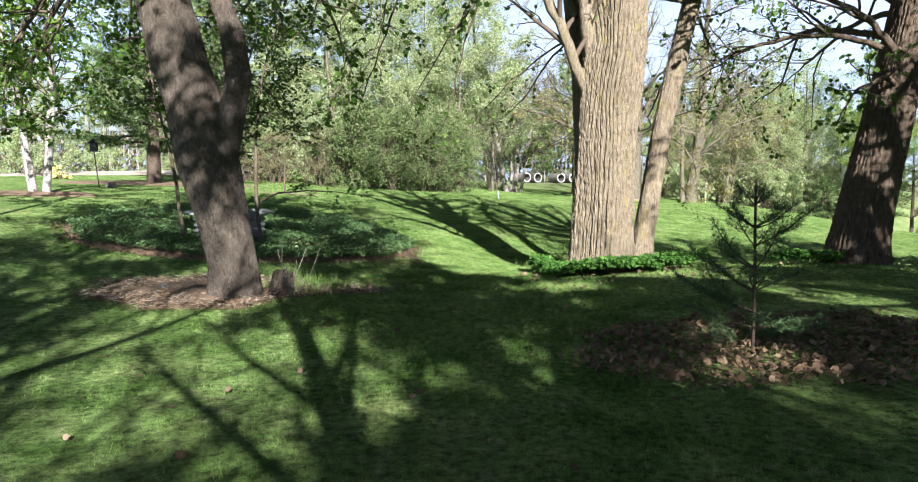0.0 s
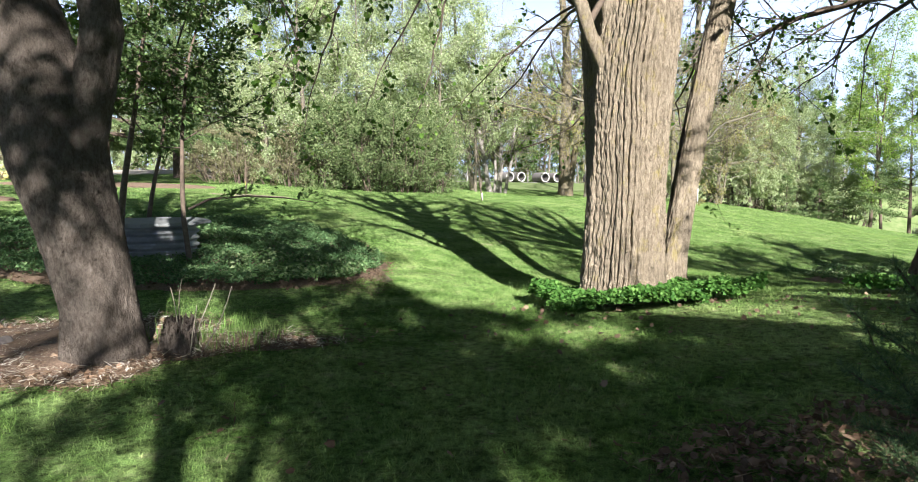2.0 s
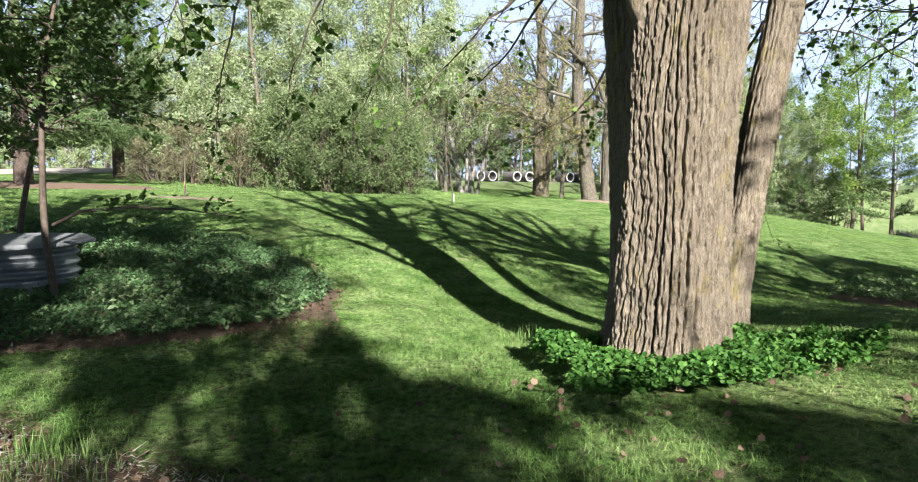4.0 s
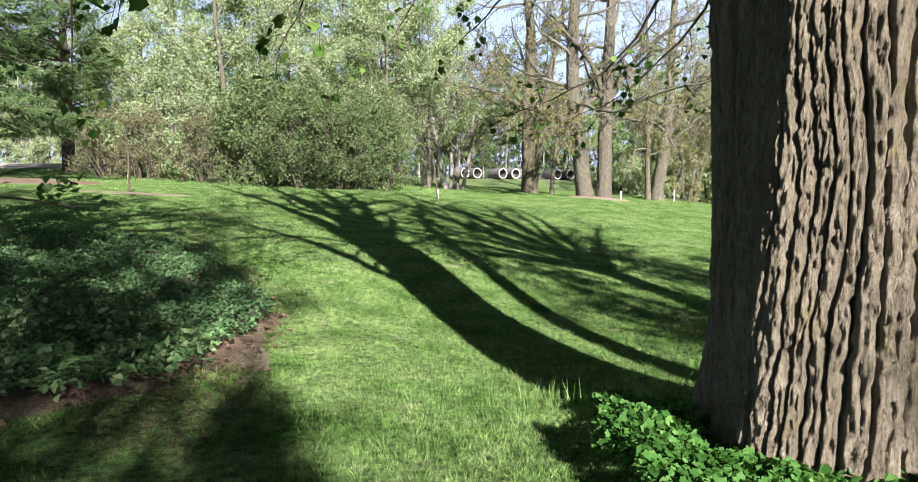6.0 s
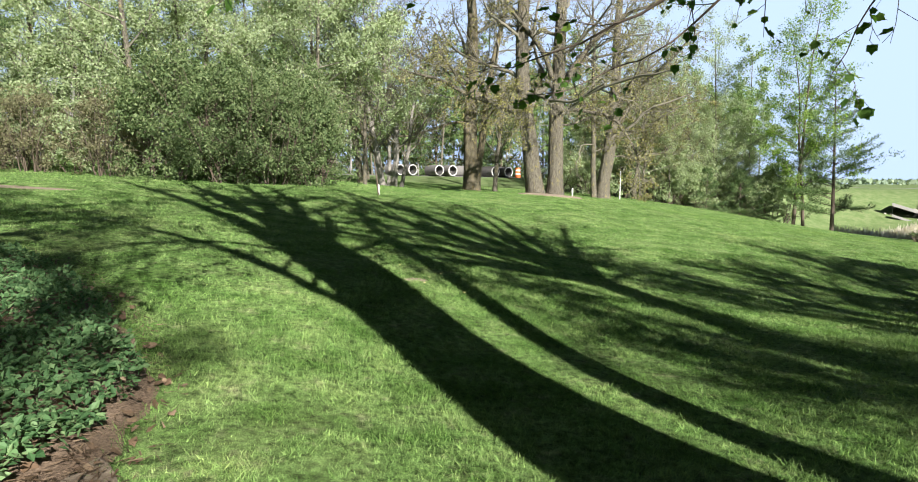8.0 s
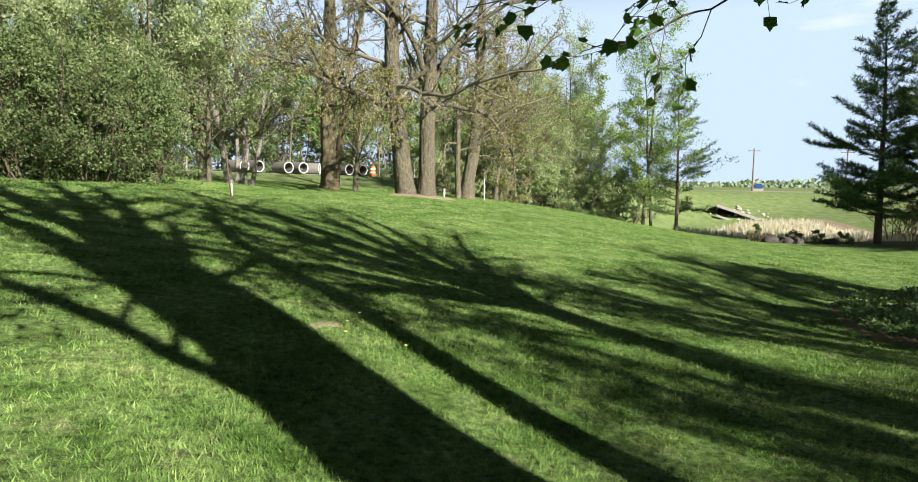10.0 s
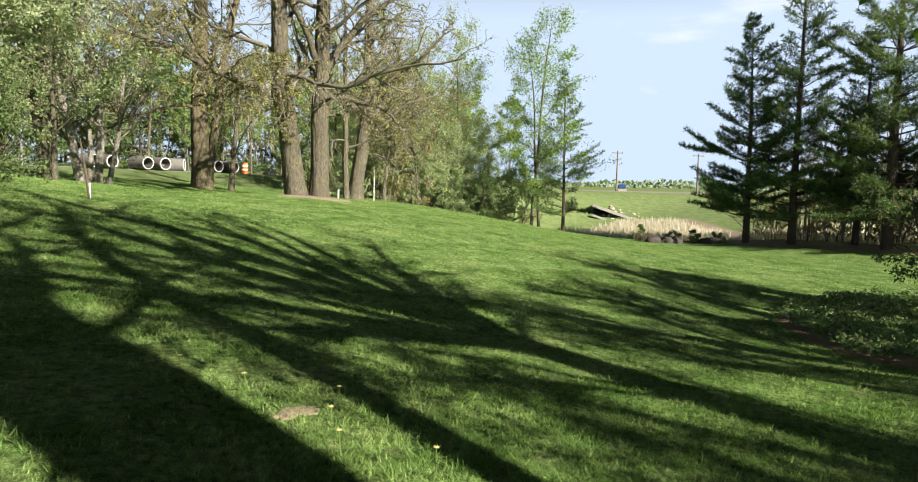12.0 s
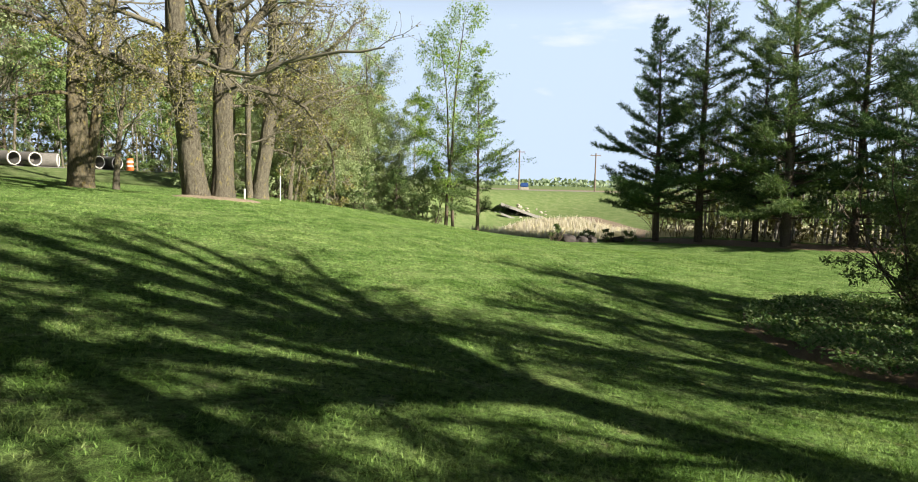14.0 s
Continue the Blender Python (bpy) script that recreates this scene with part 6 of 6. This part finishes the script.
def concrete_pipe():
    root = thing("concrete_pipe", (0, 0, 0), "large grey concrete drain pipe lying by the road", "pipe", "pipes by the road")
    v, f = lathe([(0.50, 0), (0.62, 0), (0.64, 0.02), (0.64, 2.2), (0.62, 2.24), (0.50, 2.24)], 40)
    part("barrel", raw_mesh("barrel", v, quads=f, mats=M_PIPE, smooth=False), root)
    v, f = lathe([(0.50, 2.24), (0.50, 0)], 40)
    part("bore", raw_mesh("bore", v, quads=f, mats=M_PIPE_IN, smooth=True), root)
    v, f = lathe([(0.53, -0.06), (0.59, -0.06), (0.59, 0.004), (0.53, 0.004), (0.53, -0.06)], 40)
    part("lip", raw_mesh("lip", v, quads=f, mats=M_WHITE, smooth=False), root, "paler jointing lip")
    return root


pipe = concrete_pipe()
for k, (x, y, turn) in enumerate([(11.4, 72.4, 24), (12.75, 72.5, 22), (14.4, 73.2, 66), (17.1, 72.6, 24), (18.5, 72.8, 20), (8.8, 72.4, 26), (7.6, 72.6, 30)]):
    m = pose(x, y, gz(x, y) + 0.56, -90, 0, turn)
    if k == 0:
        pipe.matrix_basis = m @ Matrix.Scale(0.84, 4)
    else:
        copy_thing(pipe, m).scale = (0.84, 0.84, 0.84)


def traffic_drum(x, y):
    root = thing("traffic_drum", (x, y, gz(x, y)), "orange and white traffic drum at the roadside", "traffic drum")
    for name, lo, hi, mat, r in (("band", 0.0, 0.3, M_ORANGE, 0.3), ("band", 0.3, 0.45, M_WHITE, 0.285), ("band", 0.45, 0.65, M_ORANGE, 0.28), ("band", 0.65, 0.8, M_WHITE, 0.265), ("band", 0.8, 1.0, M_ORANGE, 0.26)):
        v, f = lathe([(0.0, lo), (r, lo), (r - 0.015, hi), (0.0, hi)], 18)
        part(name, raw_mesh(name, v, quads=f, mats=mat, smooth=False), root)


traffic_drum(19.4, 72.6)


def utility_pole(x, y, height, turn):
    root = thing("utility_pole", (x, y, gz(x, y)), "weathered wooden utility pole with a crossarm", "utility pole", "utility poles")
    w = Wood()
    w.tube([(0, 0, -0.3), (0, 0, height * 0.5), (0, 0, height)], [0.2, 0.17, 0.13], 10)
    part("pole", w.mesh("pole", M_POLE), root)
    solid("crossarm", box_bm((2.6, 0.14, 0.16), (0, 0.1, height - 0.5), 0.01), M_POLE, root)
    for dx in (-1.1, 0.0, 1.1):
        v, f = lathe([(0.0, 0), (0.06, 0), (0.08, 0.08), (0.05, 0.18), (0.0, 0.2)], 10)
        part("insulator", raw_mesh("insulator", v, quads=f, mats=M_LID, smooth=True), root, at=(dx, 0.1, height - 0.42))
    root.rotation_euler = (0, 0, turn)
    return root


utility_pole(116.0, 110.0, 9.5, -0.5)
utility_pole(126.5, 96.5, 9.0, -0.5)


def culvert(x, y, turn):
    """A sloped concrete headwall with a dark box opening and riprap beside it."""
    z = gz(x, y) - 0.7
    root = thing("culvert", (x, y, z), "sloped concrete culvert end with a dark opening in the road bank", "culvert")
    bm = bmesh.new()
    for dx0, z0, dx1, z1, thick, dy in ((-2.8, 2.25, 3.0, 0.35, 0.3, 0.0), (-2.8, 1.2, 1.6, -0.4, 0.22, -0.5)):
        vs = []
        for yy in (dy - 0.2, dy + 0.25):
            vs += [bm.verts.new((dx0, yy, z0)), bm.verts.new((dx1, yy, z1)), bm.verts.new((dx1, yy, z1 - thick)), bm.verts.new((dx0, yy, z0 - thick))]
        for f in ((0, 1, 2, 3), (7, 6, 5, 4), (0, 4, 5, 1), (1, 5, 6, 2), (2, 6, 7, 3), (3, 7, 4, 0)):
            bm.faces.new([vs[k] for k in f])
    bmesh.ops.recalc_face_normals(bm, faces=bm.faces)
    solid("headwall", bm, M_CONCRETE, root)
    bm = bmesh.new()
    vs = [bm.verts.new(p) for p in ((-2.7, 0.3, 2.0), (2.9, 0.3, 0.1), (2.9, 0.3, -0.8), (-2.7, 0.3, 0.4), (-2.7, 2.6, 2.0), (2.9, 2.6, 0.1), (2.9, 2.6, -0.8), (-2.7, 2.6, 0.4))]
    for f in ((4, 5, 6, 7), (0, 4, 7, 3), (1, 2, 6, 5), (0, 1, 5, 4), (3, 7, 6, 2)):
        bm.faces.new([vs[k] for k in f])
    solid("bore", bm, M_PIPE_IN, root, "dark hollow of the culvert")
    root.rotation_euler = (0, 0, turn)
    return root


culvert(54.6, 59.2, -0.75)
rng = np.random.default_rng(300)
for k in range(36):
    x, y = 55.5 + rng.normal(0, 1.6), 60.5 + rng.normal(0, 1.3)
    s = rng.uniform(0.12, 0.26)
    boulder((x, y), (s, s * 0.8, s * 0.7), 20 + k, "pale angular riprap stone", M_GRAVEL, "riprap")


def pickup(x, y, turn):
    root = thing("pickup_truck", (x, y, gz(x, y)), "small blue truck on the far road", "truck")
    solid("body", box_bm((4.8, 1.9, 0.6), (0, 0, 0.75), 0.08), M_GRAVEL, root)
    solid("cab", box_bm((1.7, 1.75, 1.0), (0.4, 0, 1.5), 0.2), M_BLUE, root)
    for sx in (-1.5, 1.5):
        for sy in (-0.85, 0.85):
            v, f = lathe([(0.0, -0.12), (0.3, -0.12), (0.38, -0.06), (0.38, 0.06), (0.3, 0.12), (0.0, 0.12)], 18)
            ob = part("wheel", raw_mesh("wheel", v, quads=f, mats=M_BLACK, smooth=False), root, at=(sx, sy, 0.38))
            ob.rotation_euler = (math.pi / 2, 0, 0)
    root.rotation_euler = (0, 0, turn)
    return root


pickup(110.5, 104.0, 0.7)
boulder((-13.4, 40.9), (0.4, 0.32, 0.34), 90, "dark rounded stone beside the driveway")


def overhead_wire(y, z, sag):
    w = Wood()
    t = np.linspace(0, 1, 24)
    w.tube(np.column_stack([-40 + 110 * t, np.full(24, y), z - sag * 4 * t * (1 - t)]), np.full(24, 0.035), 5)
    return tagged(new("overhead_wire", w.mesh("overhead_wire", M_LID)), "thin grey overhead wire along the road", "wire", "overhead wires")


overhead_wire(84.0, 8.8, 0.6)
overhead_wire(84.2, 8.0, 0.6)


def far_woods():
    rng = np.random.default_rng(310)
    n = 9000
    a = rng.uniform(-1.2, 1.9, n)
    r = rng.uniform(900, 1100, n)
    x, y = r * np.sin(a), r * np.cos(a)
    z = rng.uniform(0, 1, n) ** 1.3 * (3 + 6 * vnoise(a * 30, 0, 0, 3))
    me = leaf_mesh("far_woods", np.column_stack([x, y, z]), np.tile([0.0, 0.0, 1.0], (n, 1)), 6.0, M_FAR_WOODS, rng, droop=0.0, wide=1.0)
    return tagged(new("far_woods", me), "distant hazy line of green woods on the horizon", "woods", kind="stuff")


far_woods()
